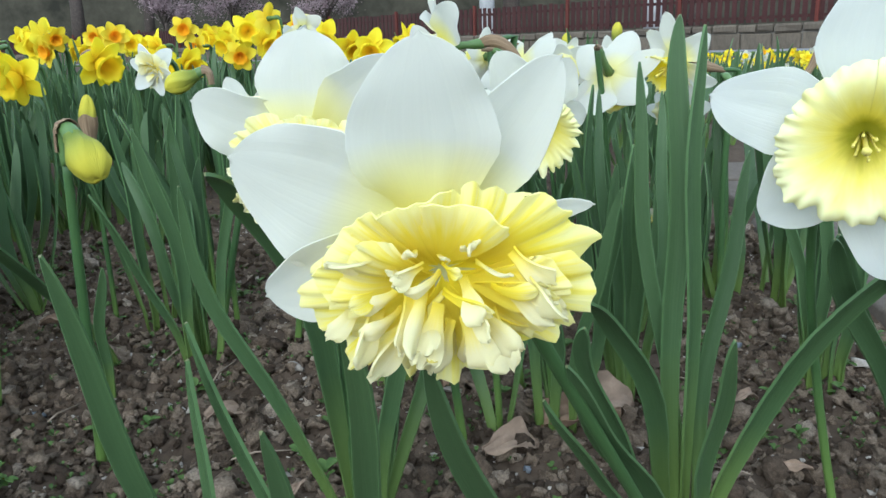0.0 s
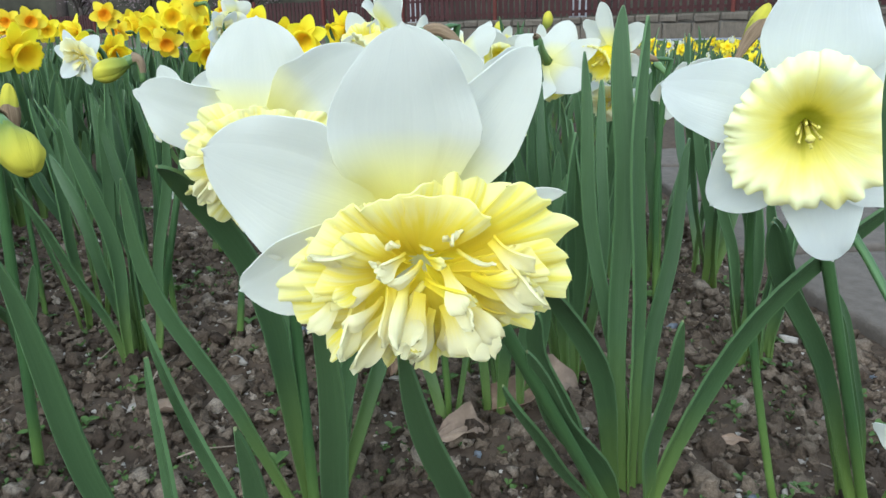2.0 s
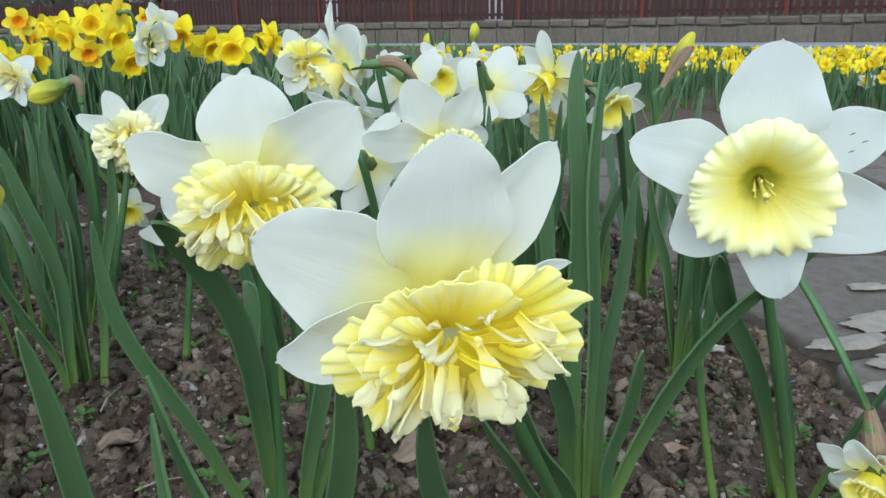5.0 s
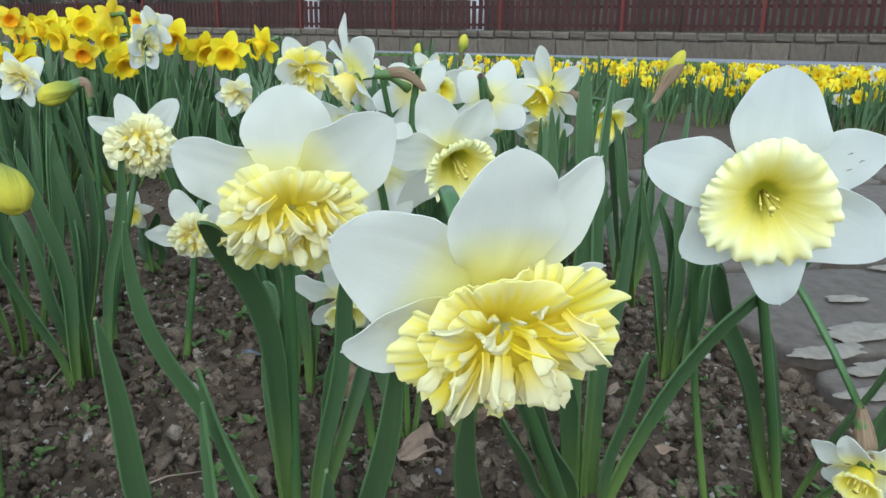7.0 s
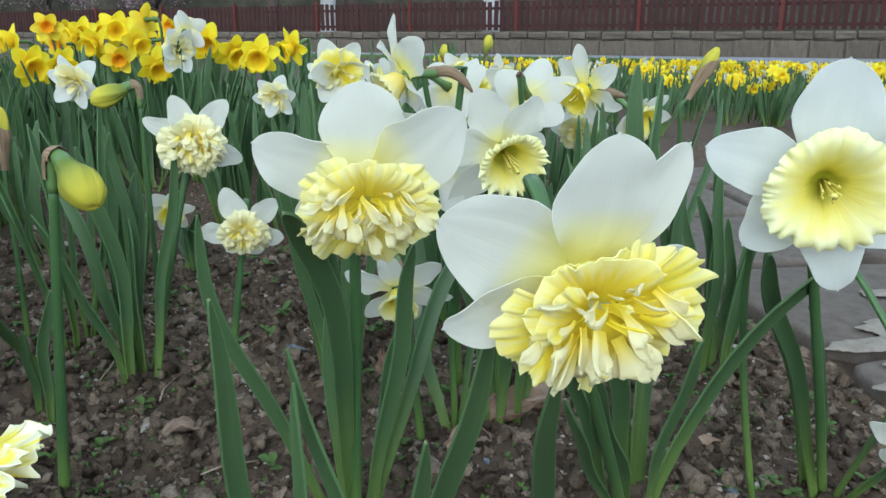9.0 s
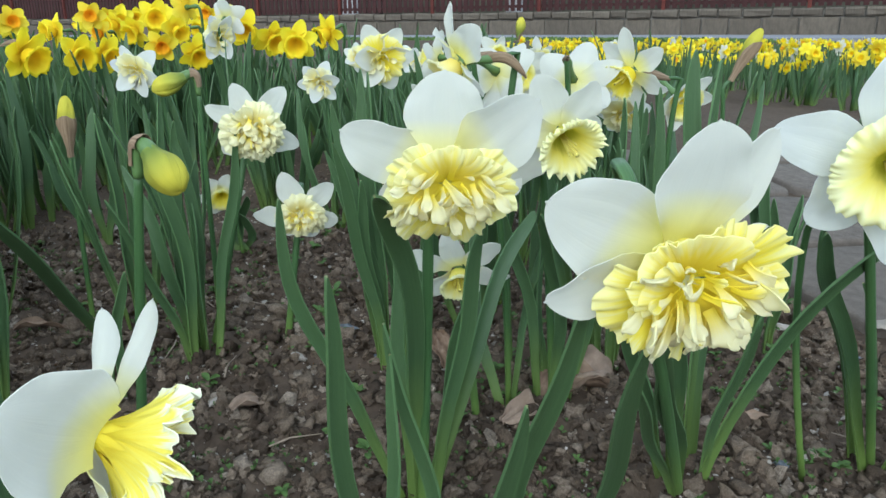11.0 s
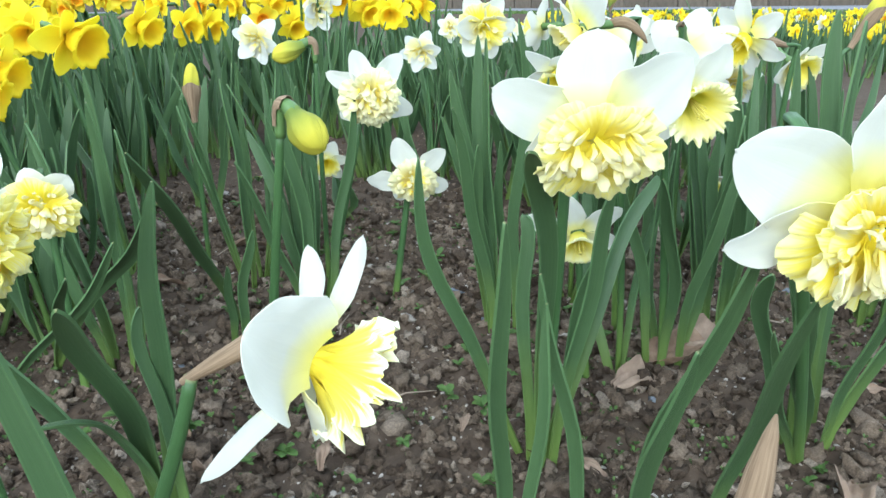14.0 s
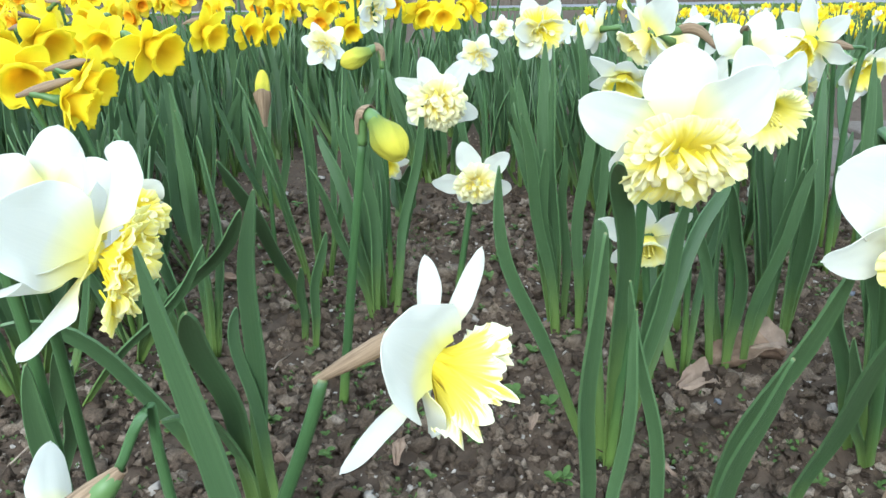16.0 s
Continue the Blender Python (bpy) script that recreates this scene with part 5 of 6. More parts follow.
plant_leaf(clump_g, (0.083, 0.601, 0.180), 0.0110, (-0.002, 0.014), bow=(-0.006, -0.000, 0.0), face=-32, twist=13, seed=113)
plant_leaf(clump_g, (0.138, 0.548, 0.214), 0.0106, (0.014, -0.001), bow=(0.008, 0.008, 0.0), face=21, twist=-37, seed=114)
plant_leaf(clump_g, (0.030, 0.556, 0.235), 0.0104, (-0.014, 0.002), bow=(0.006, 0.011, 0.0), face=9, twist=-11, seed=115)
plant_leaf(clump_g, (0.134, 0.521, 0.228), 0.0092, (0.011, -0.009), bow=(-0.007, -0.006, 0.0), face=-26, twist=-7, seed=116)
clump_h = leaf_clump(-0.330, 0.800, "dense clump of blue-green daffodil leaves")
plant_leaf(clump_h, (-0.304, 0.814, 0.269), 0.0091, (0.009, 0.011), bow=(0.010, -0.008, 0.0), face=-45, twist=0, seed=118)
plant_leaf(clump_h, (-0.329, 0.800, 0.281), 0.0094, (0.006, 0.013), bow=(-0.006, 0.010, 0.0), face=-46, twist=5, seed=119)
plant_leaf(clump_h, (-0.398, 0.794, 0.235), 0.0091, (-0.013, 0.004), bow=(-0.004, -0.003, 0.0), face=-41, twist=-14, seed=120)
plant_leaf(clump_h, (-0.378, 0.741, 0.250), 0.0094, (-0.009, -0.011), bow=(-0.004, 0.009, 0.0), face=-41, twist=15, seed=121)
plant_leaf(clump_h, (-0.287, 0.816, 0.292), 0.0093, (0.011, 0.009), bow=(0.011, -0.003, 0.0), face=48, twist=7, seed=122)
plant_leaf(clump_h, (-0.338, 0.750, 0.269), 0.0113, (0.001, -0.014), bow=(0.007, -0.006, 0.0), face=46, twist=3, seed=123)


# ---- plants farther back in the bed ----
LEAVES = [leaf_mesh((0.03 * math.sin(k * 1.7), 0.03 * math.cos(k * 2.3), 0.26 + 0.02 * (k % 3)), 0.011 + 0.001 * (k % 4), (0.014 * math.sin(k), 0.014 * math.cos(k * 1.3), 0), k * 40, 40 * math.sin(k * 3), 0, k, 10, 3) for k in range(14)]
rnd = random.Random(5)


def tuft(root, count, spread=0.02, height=1.0):
    for k in range(count):
        a = rnd.uniform(0, 6.28)
        lean = rnd.uniform(2, 20)
        s = height * rnd.uniform(0.72, 1.08)
        part("leaf", rnd.choice(LEAVES), root, Matrix.Translation((spread * math.cos(a) * rnd.random(), spread * math.sin(a) * rnd.random(), 0)) @ Matrix.Rotation(radians(lean), 4, Vector((-math.sin(a), math.cos(a), 0))) @ Matrix.Rotation(rnd.uniform(0, 6.28), 4, "Z") @ Matrix.Diagonal((1, 1, s, 1)))


def lib_of(L, W, pmat, heart):
    return {"petal": [shell("petal", tepal_grid(L, W, 2 + 5 * i, -8 + 5 * i, 0.3, 12 * (i - 1), 50 + i, 8, 7, 0.4, 1.3), pmat, 0.0006) for i in range(4)], "heart": heart}


def hearts(count, R, frill, seed):
    """The ruffled rings and inner petals of a small double flower, each a mesh of its own."""
    out = []
    r = np.random.RandomState(seed)
    for i in range(7):
        g = frill_grid(R * r.uniform(0.92, 1.06), r.uniform(58, 76), r.uniform(8, 22), r.uniform(-22, 0), 1.0, 0.05, seed + i, 7, 15)
        out.append((shell("corona_segment", g, frill, 0.0006), Matrix.Rotation(radians(51.4 * i), 4, "Z") @ Matrix.Translation((0.001, 0, 0.002))))
    for i in range(count):
        L, q, a = R * r.uniform(0.40, 0.62), (i + 0.5) / count, i * 2.39996
        g = tongue_grid(L, L * r.uniform(0.5, 0.8), 84 - 40 * q, r.uniform(-40, 10), r.uniform(-60, 20), r.uniform(0.3, 0.9), r.uniform(-60, 60), seed + 20 + i, 6, 5)
        rho = 0.45 * R * math.sqrt(q)
        out.append((shell("inner_petal", g, M_TONGUE if i % 4 else frill, 0.0007), Matrix.Translation((rho * math.cos(a) - 0.002, rho * math.sin(a), 0.003)) @ Matrix.Rotation(a, 4, "Z")))
    return out


EYE4 = Matrix.Identity(4)
LIB = {
    "yellow": lib_of(0.041, 0.032, M_YELLOW, [(shell("corona", ruffle_cup(0.036, 0.010, 0.0225, 3, 1.3, 1.2, 1.8, 0.10, 8, 52, 7, 0.06), M_TRUMPET, 0.0007, True), EYE4)]),
    "orange": lib_of(0.033, 0.027, M_YELLOW_PALE, [(shell("corona", ruffle_cup(0.016, 0.007, 0.0135, 3, 1.2, 1.2, 1.3, 0.05, 6, 36, 7), M_ORANGE, 0.0007, True), EYE4)]),
    "pale": lib_of(0.042, 0.031, M_WHITE, [(shell("corona", ruffle_cup(0.024, 0.007, 0.021, 3, 1.2, 1.1, 1.6, 0.10, 8, 64, 8), M_FRILL_G, 0.0007, True), EYE4)]),
    "white": lib_of(0.042, 0.032, M_WHITE, hearts(12, 0.030, M_FRILL, 5)),
    "cream": lib_of(0.038, 0.028, M_WHITE_D, hearts(10, 0.027, M_FRILL_PALE, 8)),
    "back": lib_of(0.044, 0.034, M_WHITE, [(shell("corona", ruffle_cup(0.024, 0.007, 0.021, 4, 1.2, 1.1, 1.6, 0.10, 8, 52, 8), M_FRILL, 0.0007, True), EYE4)]),
}
KINDS = {"yellow": "bright yellow trumpet daffodil", "orange": "yellow daffodil with a small orange cup", "white": "white double daffodil with a yellow centre", "pale": "white daffodil with a ruffled yellow cup", "cream": "creamy white double daffodil", "back": "white daffodil turned away"}


def back_plant(x, y, z, n, kind, seed, leaves=5, lean=(0.0, 0.03), size=1.0, spathe=False, group="daffodils in the flower bed"):
    """A plant farther back: the flower at (x, y, z) facing n, its foot a little behind."""
    root = daffodil(x + lean[0], y + lean[1], KINDS[kind] + " among blue-green leaves", group)
    m = head_matrix(root, (x, y, z), n, seed * 37 % 60) @ Matrix.Scale(size, 4)
    lib = LIB[kind]
    r = random.Random(seed)
    for i in range(6):
        part("petal", lib["petal"][r.randrange(4)], root, m @ Matrix.Rotation(radians(60 * i + r.uniform(-7, 7)), 4, "Z") @ Matrix.Rotation(radians(r.uniform(-24, 14)), 4, "Y"))
    for c, at in lib["heart"]:
        part(c.name.split(".")[0], c, root, m @ at)
    nn = Vector(n).normalized()
    back = m.translation - nn * 0.032 * size
    part("ovary", solid_tube("ovary", [m.translation - nn * s * size for s in (0, 0.01, 0.02, 0.026, 0.033)], [0.006, 0.0038, 0.0036, 0.0048, 0.003], M_OVARY, 6), root)
    if spathe:
        d = (nn * 0.8 + Vector((r.uniform(-0.3, 0.3), 0, 0.4))).normalized()
        g = tube_grid([back + d * s for s in (-0.012, 0.002, 0.016, 0.03, 0.04)], [0.0014, 0.0036, 0.0044, 0.0032, 0.0008], 8)
        part("spathe", shell("spathe", g, M_SPATHE, 0.0005, True), root, label="dry brown papery sheath")
    h = back.z
    pts = bezier((0, 0, -0.01), (back.x * 0.2, back.y * 0.2, h * 0.70), back - nn * 0.022 + Vector((0, 0, 0.004)), back + nn * 0.004, 12)
    part("stem", solid_tube("stem", pts, [0.003] * 12, M_STEM, 6), root)
    tuft(root, leaves, 0.025, (z - root.location.z) / 0.30 * 0.93)
    return root


def leafy(x, y, leaves, height, label="dense clump of blue-green daffodil leaves"):
    root = thing("leaf_clump", (x, y, float(ground_z(x, y))), label, "leaves", "leaf clumps in the bed")
    tuft(root, leaves, 0.035, height)
    return root


# white flowers between the near ones and the path
back_plant(0.077, 0.750, 0.307, (0.70, 0.40, -0.40), "back", 34, 3, (0.02, 0.03), 1.1, True)
back_plant(0.262, 0.840, 0.250, (-0.3, -0.8, -0.5), "cream", 35, 3, (0.02, 0.03), 0.95)
back_plant(0.142, 0.900, 0.297, (-0.2, -0.9, -0.2), "pale", 36, 3, (0.02, 0.03), 1.0)
back_plant(0.016, 0.700, 0.280, (-0.3, -0.6, -0.7), "pale", 37, 3, (0.03, 0.03), 1.0)
back_plant(0.020, 0.520, 0.262, (0.25, 0.75, -0.35), "back", 33, 2, (0.03, 0.03), 0.95)
back_plant(0.170, 0.768, 0.296, (0.35, 0.55, -0.5), "back", 5, 4, (0.02, 0.03), 1.3, True)
back_plant(0.322, 0.820, 0.273, (0.25, -0.85, -0.45), "pale", 9, 4, (0.02, 0.05), 1.1)
back_plant(0.246, 0.846, 0.127, (-0.2, -0.8, -0.6), "pale", 12, 3, (0.02, 0.05), 0.8)
back_plant(-0.020, 1.098, 0.304, (0.0, -0.95, -0.2), "white", 4, 6, (0.02, 0.03), 1.25)
back_plant(-0.110, 1.100, 0.268, (-0.1, -0.95, -0.2), "cream", 6, 6, (0.02, 0.03), 0.9)
back_plant(0.249, 1.200, 0.297, (0.5, -0.6, -0.1), "pale", 10, 4, (0.02, 0.03), 0.85)
back_plant(0.202, 1.300, 0.300, (0.2, -0.8, -0.1), "pale", 14, 4, (0.02, 0.03), 0.85)
back_plant(0.055, 1.000, 0.308, (-0.6, 0.5, -0.1), "pale", 16, 4, (0.02, 0.03), 0.9)
back_plant(0.130, 0.930, 0.270, (0.3, -0.8, -0.3), "white", 18, 4, (0.02, 0.03), 0.8)
back_plant(0.340, 1.100, 0.270, (-0.4, -0.8, -0.2), "cream", 20, 4, (0.02, 0.03), 0.8)
back_plant(0.06, 1.35, 0.285, (-0.2, -0.8, 0.1), "cream", 22, 4, (0.02, 0.03), 0.8)
back_plant(0.14, 1.60, 0.275, (0.4, -0.8, 0.1), "pale", 24, 4, (0.02, 0.03), 0.8)
back_plant(-0.03, 1.55, 0.280, (0.1, -0.8, 0.1), "cream", 26, 4, (0.02, 0.03), 0.8)
back_plant(-0.25, 0.98, 0.13, (0.1, -0.8, -0.3), "pale", 27, 3, (0.02, 0.03), 0.8)
back_plant(-0.305, 0.810, 0.306, (-0.3, -0.85, -0.3), "cream", 28, 4, (0.03, 0.03), 0.78)
back_plant(-0.300, 1.500, 0.322, (0.5, -0.6, -0.1), "cream", 30, 4, (0.02, 0.03), 1.25)
back_plant(-0.285, 1.520, 0.355, (0.2, 0.5, 0.2), "back", 31, 2, (0.02, 0.03), 1.0)
# yellow trumpets
YELLOWS = "yellow daffodils in the flower bed"
for k, (x, y, z, nx, ny, kind) in enumerate((
        (-0.507, 0.80, 0.312, 0.80, -0.40, "yellow"), (-0.565, 1.235, 0.304, 0.75, -0.45, "yellow"), (-0.632, 1.128, 0.289, -0.3, -0.8, "yellow"),
        (-0.260, 1.65, 0.337, 0.0, -0.95, "yellow"), (-0.204, 1.62, 0.318, 0.3, -0.6, "yellow"), (-0.152, 1.55, 0.313, 0.0, -0.95, "yellow"),
        (-0.079, 1.70, 0.328, -0.6, -0.4, "yellow"), (-0.653, 0.85, 0.317, 0.8, -0.4, "yellow"), (-0.596, 0.70, 0.295, 0.3, -0.8, "yellow"))):
    back_plant(x, y, z, (nx, ny, -0.32), kind, 40 + k, 6, (0.02, 0.03), 1.1, k % 3 == 1, YELLOWS)
for k, (x, y, z, nx, ny, kind) in enumerate((
        (-0.517, 0.60, 0.277, 0.90, 0.1, "yellow"), (-0.519, 0.65, 0.292, 0.85, -0.2, "yellow"), (-0.635, 1.0, 0.309, 0.2, -0.9, "yellow"),
        (-0.532, 1.4, 0.297, 0.6, -0.7, "yellow"), (-0.513, 1.5, 0.291, 0.7, -0.6, "yellow"), (-0.509, 1.8, 0.328, -0.4, -0.7, "yellow"),
        (-0.405, 1.5, 0.305, 0.2, -0.9, "orange"), (-0.43, 1.8, 0.331, 0.5, -0.5, "yellow"), (-0.358, 1.6, 0.289, 0.3, -0.6, "yellow"))):
    back_plant(x, y, z, (nx, ny, -0.30), kind, 60 + k, 6, (0.02, 0.03), 0.85 if k < 2 else 1.0, k < 2, YELLOWS)
for k, (x, y, z, nx, ny) in enumerate(((-0.736, 1.7, 0.347, 0.5, -0.8), (-0.679, 1.8, 0.324, -0.6, -0.6), (-0.58, 1.7, 0.359, 0.2, -0.9), (-0.587, 1.8, 0.321, -0.5, -0.7),
        (-0.57, 1.9, 0.336, -0.6, -0.6), (-0.48, 1.9, 0.35, -0.2, -0.9), (-0.368, 1.6, 0.376, -0.5, 0.4), (-0.80, 1.5, 0.33, 0.3, -0.8), (-0.62, 2.0, 0.35, 0.3, -0.8))):
    back_plant(x, y, z, (nx, ny, -0.05), "yellow" if k % 3 == 1 else "orange", 80 + k, 5, (0.02, 0.03), 1.0, False, YELLOWS)
for k in range(64):
    x, y = rnd.uniform(-1.75, -0.35), rnd.uniform(1.15, 2.7)
    if x > -0.62 and y < 1.75:
        x -= 0.55
    h = rnd.uniform(0.25, 0.30)
    back_plant(x, y, float(ground_z(x, y)) + h, (rnd.uniform(-0.8, 0.8), rnd.uniform(-1, 0.1), -0.1), rnd.choice(("yellow", "yellow", "yellow", "yellow", "yellow", "orange")), 100 + k, 4, (0.02, 0.03), rnd.uniform(0.85, 1.1), k % 4 == 0, YELLOWS)
for k in range(16):
    x, y = rnd.uniform(-1.25, -0.70), rnd.uniform(0.75, 1.25)
    h = rnd.uniform(0.26, 0.31)
    back_plant(x, y, float(ground_z(x, y)) + h, (rnd.uniform(-0.2, 0.8), rnd.uniform(-1, -0.2), -0.1), "yellow", 180 + k, 6, (0.02, 0.03), rnd.uniform(0.95, 1.1), k % 3 == 0, YELLOWS)
# leaf clumps between them
for x, y, count, high in ((0.405, 0.86, 7, 1.0), (0.33, 0.92, 6, 0.85), (0.30, 1.12, 7, 0.9), (0.40, 1.25, 7, 0.85), (0.36, 1.50, 8, 0.9), (0.46, 1.70, 8, 0.85)):
    leafy(x, y, count, high)
for k in range(150):
    x, y = rnd.uniform(-1.5, 0.42), 0.86 + 1.9 * rnd.random() ** 1.2
    if x > -0.30 and y < 1.15 and not (x > 0.0 and y > 1.0):
        continue
    if x > 0.25 and y < 1.65:
        x -= 0.25
    leafy(x, y, rnd.randrange(6, 10), rnd.uniform(0.72, 0.98))
for k in range(16):
    y = rnd.uniform(1.75, 2.9)
    leafy(rnd.uniform(0.38, 0.30 + 0.36 * y), y, 8, rnd.uniform(0.6, 0.85))
for k in range(26):
    x, y = rnd.uniform(-1.05, -0.50), rnd.uniform(0.55, 0.95)
    leafy(x, y, 7, rnd.uniform(0.7, 0.95))

# ---- the far bed of small yellow daffodils ----
FAR_LEAF = [leaf_mesh((0.02 * math.sin(k * 1.7), 0.02 * math.cos(k * 2.3), 0.165 + 0.015 * (k % 3)), 0.012, (0.008 * math.sin(k), 0.008 * math.cos(k * 1.3), 0), k * 40, 30, 0, k, 5, 3) for k in range(6)]


FAR_PETALS = [shell("petal", tepal_grid(L, W, 4, -4, 0.3, 8, 300 + k, 5, 3), mt, 0.0007) for k, (mt, L, W) in enumerate(((M_YELLOW, 0.030, 0.024), (M_YELLOW_PALE, 0.028, 0.022), (M_WHITE, 0.030, 0.024)))]
FAR_CUPS = [shell("corona", ruffle_cup(0.022, 0.006, 0.014, 3, 1, 0, 1.6, 0.1, 4, 16, 4), M_TRUMPET, 0.0007, True), shell("corona", ruffle_cup(0.013, 0.006, 0.010, 3, 1, 0, 1.3, 0.1, 4, 14, 4), M_ORANGE, 0.0007, True)]
FAR_STEM = solid_tube("stem", [(0, 0, -0.01), (0, 0, 0.12), (0, 0.004, 0.235)], [0.003, 0.003, 0.0025], M_STEM, 5)


def far_pieces():
    """Stem, petals, cup and leaves of one small daffodil, each with its pose."""
    h = rnd.uniform(0.12, 0.215)
    m = Matrix.Translation((0, 0, h)) @ facing((rnd.uniform(-0.9, 0.9), rnd.uniform(-1, 0.3), rnd.uniform(-0.2, 0.2)), rnd.uniform(0, 60))
    petal = FAR_PETALS[2 if rnd.random() < 0.13 else rnd.randrange(2)]
    out = [("stem", FAR_STEM, Matrix.Diagonal((1, 1, h / 0.235, 1)))]
    out += [("petal", petal, m @ Matrix.Rotation(radians(60 * i), 4, "Z")) for i in range(6)]
    out.append(("corona", FAR_CUPS[0 if rnd.random() < 0.9 else 1], m))
    for j in range(4):
        a = rnd.uniform(0, 6.28)
        out.append(("leaf", rnd.choice(FAR_LEAF), Matrix.Translation((0.03 * math.cos(a), 0.03 * math.sin(a), 0)) @ Matrix.Rotation(radians(rnd.uniform(0, 22)), 4, Vector((-math.sin(a), math.cos(a), 0))) @ Matrix.Rotation(rnd.uniform(0, 6.28), 4, "Z") @ Matrix.Scale(rnd.uniform(0.75, 1.05), 4)))
    return out


def joined(name, pieces, label, category):
    """Many pieces in one mesh, with their materials."""
    mats, V, F, UV, MI, off = [], [], [], [], [], 0
    for me, m in pieces:
        mt = me.materials[0]
        if mt not in mats:
            mats.append(mt)
        v = np.empty(len(me.vertices) * 3)
        me.vertices.foreach_get("co", v)
        v = v.reshape(-1, 3)
        M = np.array(m)
        V.append(v @ M[:3, :3].T + M[:3, 3])
        vu = np.zeros((len(v), 2))
        li, lu = np.empty(len(me.loops), dtype=np.int32), np.empty(len(me.loops) * 2)
        me.loops.foreach_get("vertex_index", li)
        me.uv_layers[0].data.foreach_get("uv", lu)
        vu[li] = lu.reshape(-1, 2)
        UV.append(vu)
        F += [tuple(i + off for i in p.vertices) for p in me.polygons]
        MI += [mats.index(mt)] * len(me.polygons)
        off += len(v)
    me = mesh_from(name, np.concatenate(V), F, mats[0], np.concatenate(UV))
    for mt in mats[1:]:
        me.materials.append(mt)
    me.polygons.foreach_set("material_index", np.array(MI, dtype=np.int32))
    return tagged(new(name, me), label, category, kind="stuff")


rest = []
for k in range(740):
    y = 2.1 + 4.2 * rnd.random() ** 1.1
    x = rnd.uniform(0.18 * y - 0.2, 1.05 * y + 0.4)
    # the bed's near edge slants away from the path
    if y < 3.8 - 2.1 * (x - 0.9):
        continue
    at = Matrix.Translation((x, y, float(ground_z(x, y))))
    if y < 2.9 and x < 2.6:
        root = thing("daffodil", at.translation, "small yellow daffodil in the bed beyond the path", "flower", "daffodils in the far bed")
        for nm, me, m in far_pieces():
            part(nm, me, root, m)
    else:
        rest += [(me, at @ m) for nm, me, m in far_pieces()]
joined("far_daffodils", rest, "many small yellow daffodils in the bed beyond the path", "flowers")


# ---- path of flagstones beside the bed ----
def slab(x0, x1, y0, y1, h, seed, mat, name="flagstone"):
    """An uneven stone slab with worn edges."""
    r = np.random.RandomState(seed)
    n = 22
    th = np.linspace(0, 2 * math.pi, n, endpoint=False)
    p = 0.28
    cx, cy, w, d = (x0 + x1) / 2, (y0 + y1) / 2, (x1 - x0) / 2, (y1 - y0) / 2
    ex = np.sign(np.cos(th)) * np.abs(np.cos(th)) ** p * w * (1 + r.uniform(-0.06, 0.03, n))
    ey = np.sign(np.sin(th)) * np.abs(np.sin(th)) ** p * d * (1 + r.uniform(-0.06, 0.03, n))
    rings = [(1.0, -h), (1.0, -0.006), (0.985, -0.001), (0.95, 0.001), (0.6, 0.002), (0.25, 0.001)]
    V = [(cx + ex[j] * s, cy + ey[j] * s, z + r.uniform(-0.0006, 0.0006)) for s, z in rings for j in range(n)]
    F = [(i * n + j, i * n + (j + 1) % n, (i + 1) * n + (j + 1) % n, (i + 1) * n + j) for i in range(len(rings) - 1) for j in range(n)]
    F.append(tuple((len(rings) - 1) * n + j for j in range(n)))
    return mesh_from(name, V, F, mat)


def crust(rx, ry, seed):
    """A thin ragged patch."""
    r = np.random.RandomState(seed)
    t = np.linspace(0, 2 * math.pi, 64, endpoint=False)
    lobe = 1 + sum(a * np.sin(q * t + r.uniform(0, 6.28)) for q, a in ((2, 0.14), (3, 0.10), (5, 0.08), (8, 0.06), (13, 0.04), (21, 0.03)))
    square = 1 / np.maximum(np.abs(np.cos(t)), np.abs(np.sin(t))) ** 0.5
    rows = [np.stack([rx * k * lobe * square * np.cos(t), ry * k * lobe * square * np.sin(t), np.full(64, h)], 1) for k, h in ((0.04, 0.0016), (0.6, 0.0018), (0.92, 0.0012), (1.0, 0.0))]
    return shell("lichen_patch", np.array(rows), M_LICHEN, 0.0012, True)


pavement = thing("pavement", (0, 0, 0), "path of worn grey flagstones beside the bed", "paving", kind="structure")
ty = 0.44
for row in range(5):
    d = (0.20, 0.30, 0.27, 0.25, 0.17)[row]
    x = 0.47 + 0.03 * (row % 2) + (0.03 if row == 0 else 0)
    for col in range(9):
        w = 0.26 + 0.12 * ((row * 3 + col * 5) % 4) / 3
        zc = float(ground_z(0, ty + d / 2)) + 0.004
        me = slab(-w / 2 + 0.008, w / 2 - 0.008, -d / 2 + 0.008, d / 2 - 0.008, 0.05, row * 10 + col, M_FLAG)
        part("flagstone", me, pavement, Matrix.Translation((x + w / 2, ty + d / 2, zc)) @ Matrix.Rotation(math.atan(0.045), 4, "X"))
        x += w
    ty += d
for k, (x, y, w, d) in enumerate(((0.56, 0.655, 0.10, 0.030), (0.66, 0.70, 0.13, 0.05), (0.60, 0.61, 0.09, 0.035), (0.70, 0.80, 0.06, 0.02), (0.545, 0.56, 0.08, 0.03), (0.90, 0.9, 0.12, 0.04))):
    part("lichen_patch", crust(w / 2, d / 2, 70 + k), pavement, Matrix.Translation((x, y, float(ground_z(0, y)) + 0.0095)) @ Matrix.Rotation(math.atan(0.045), 4, "X"), "flat pale lichen crust")


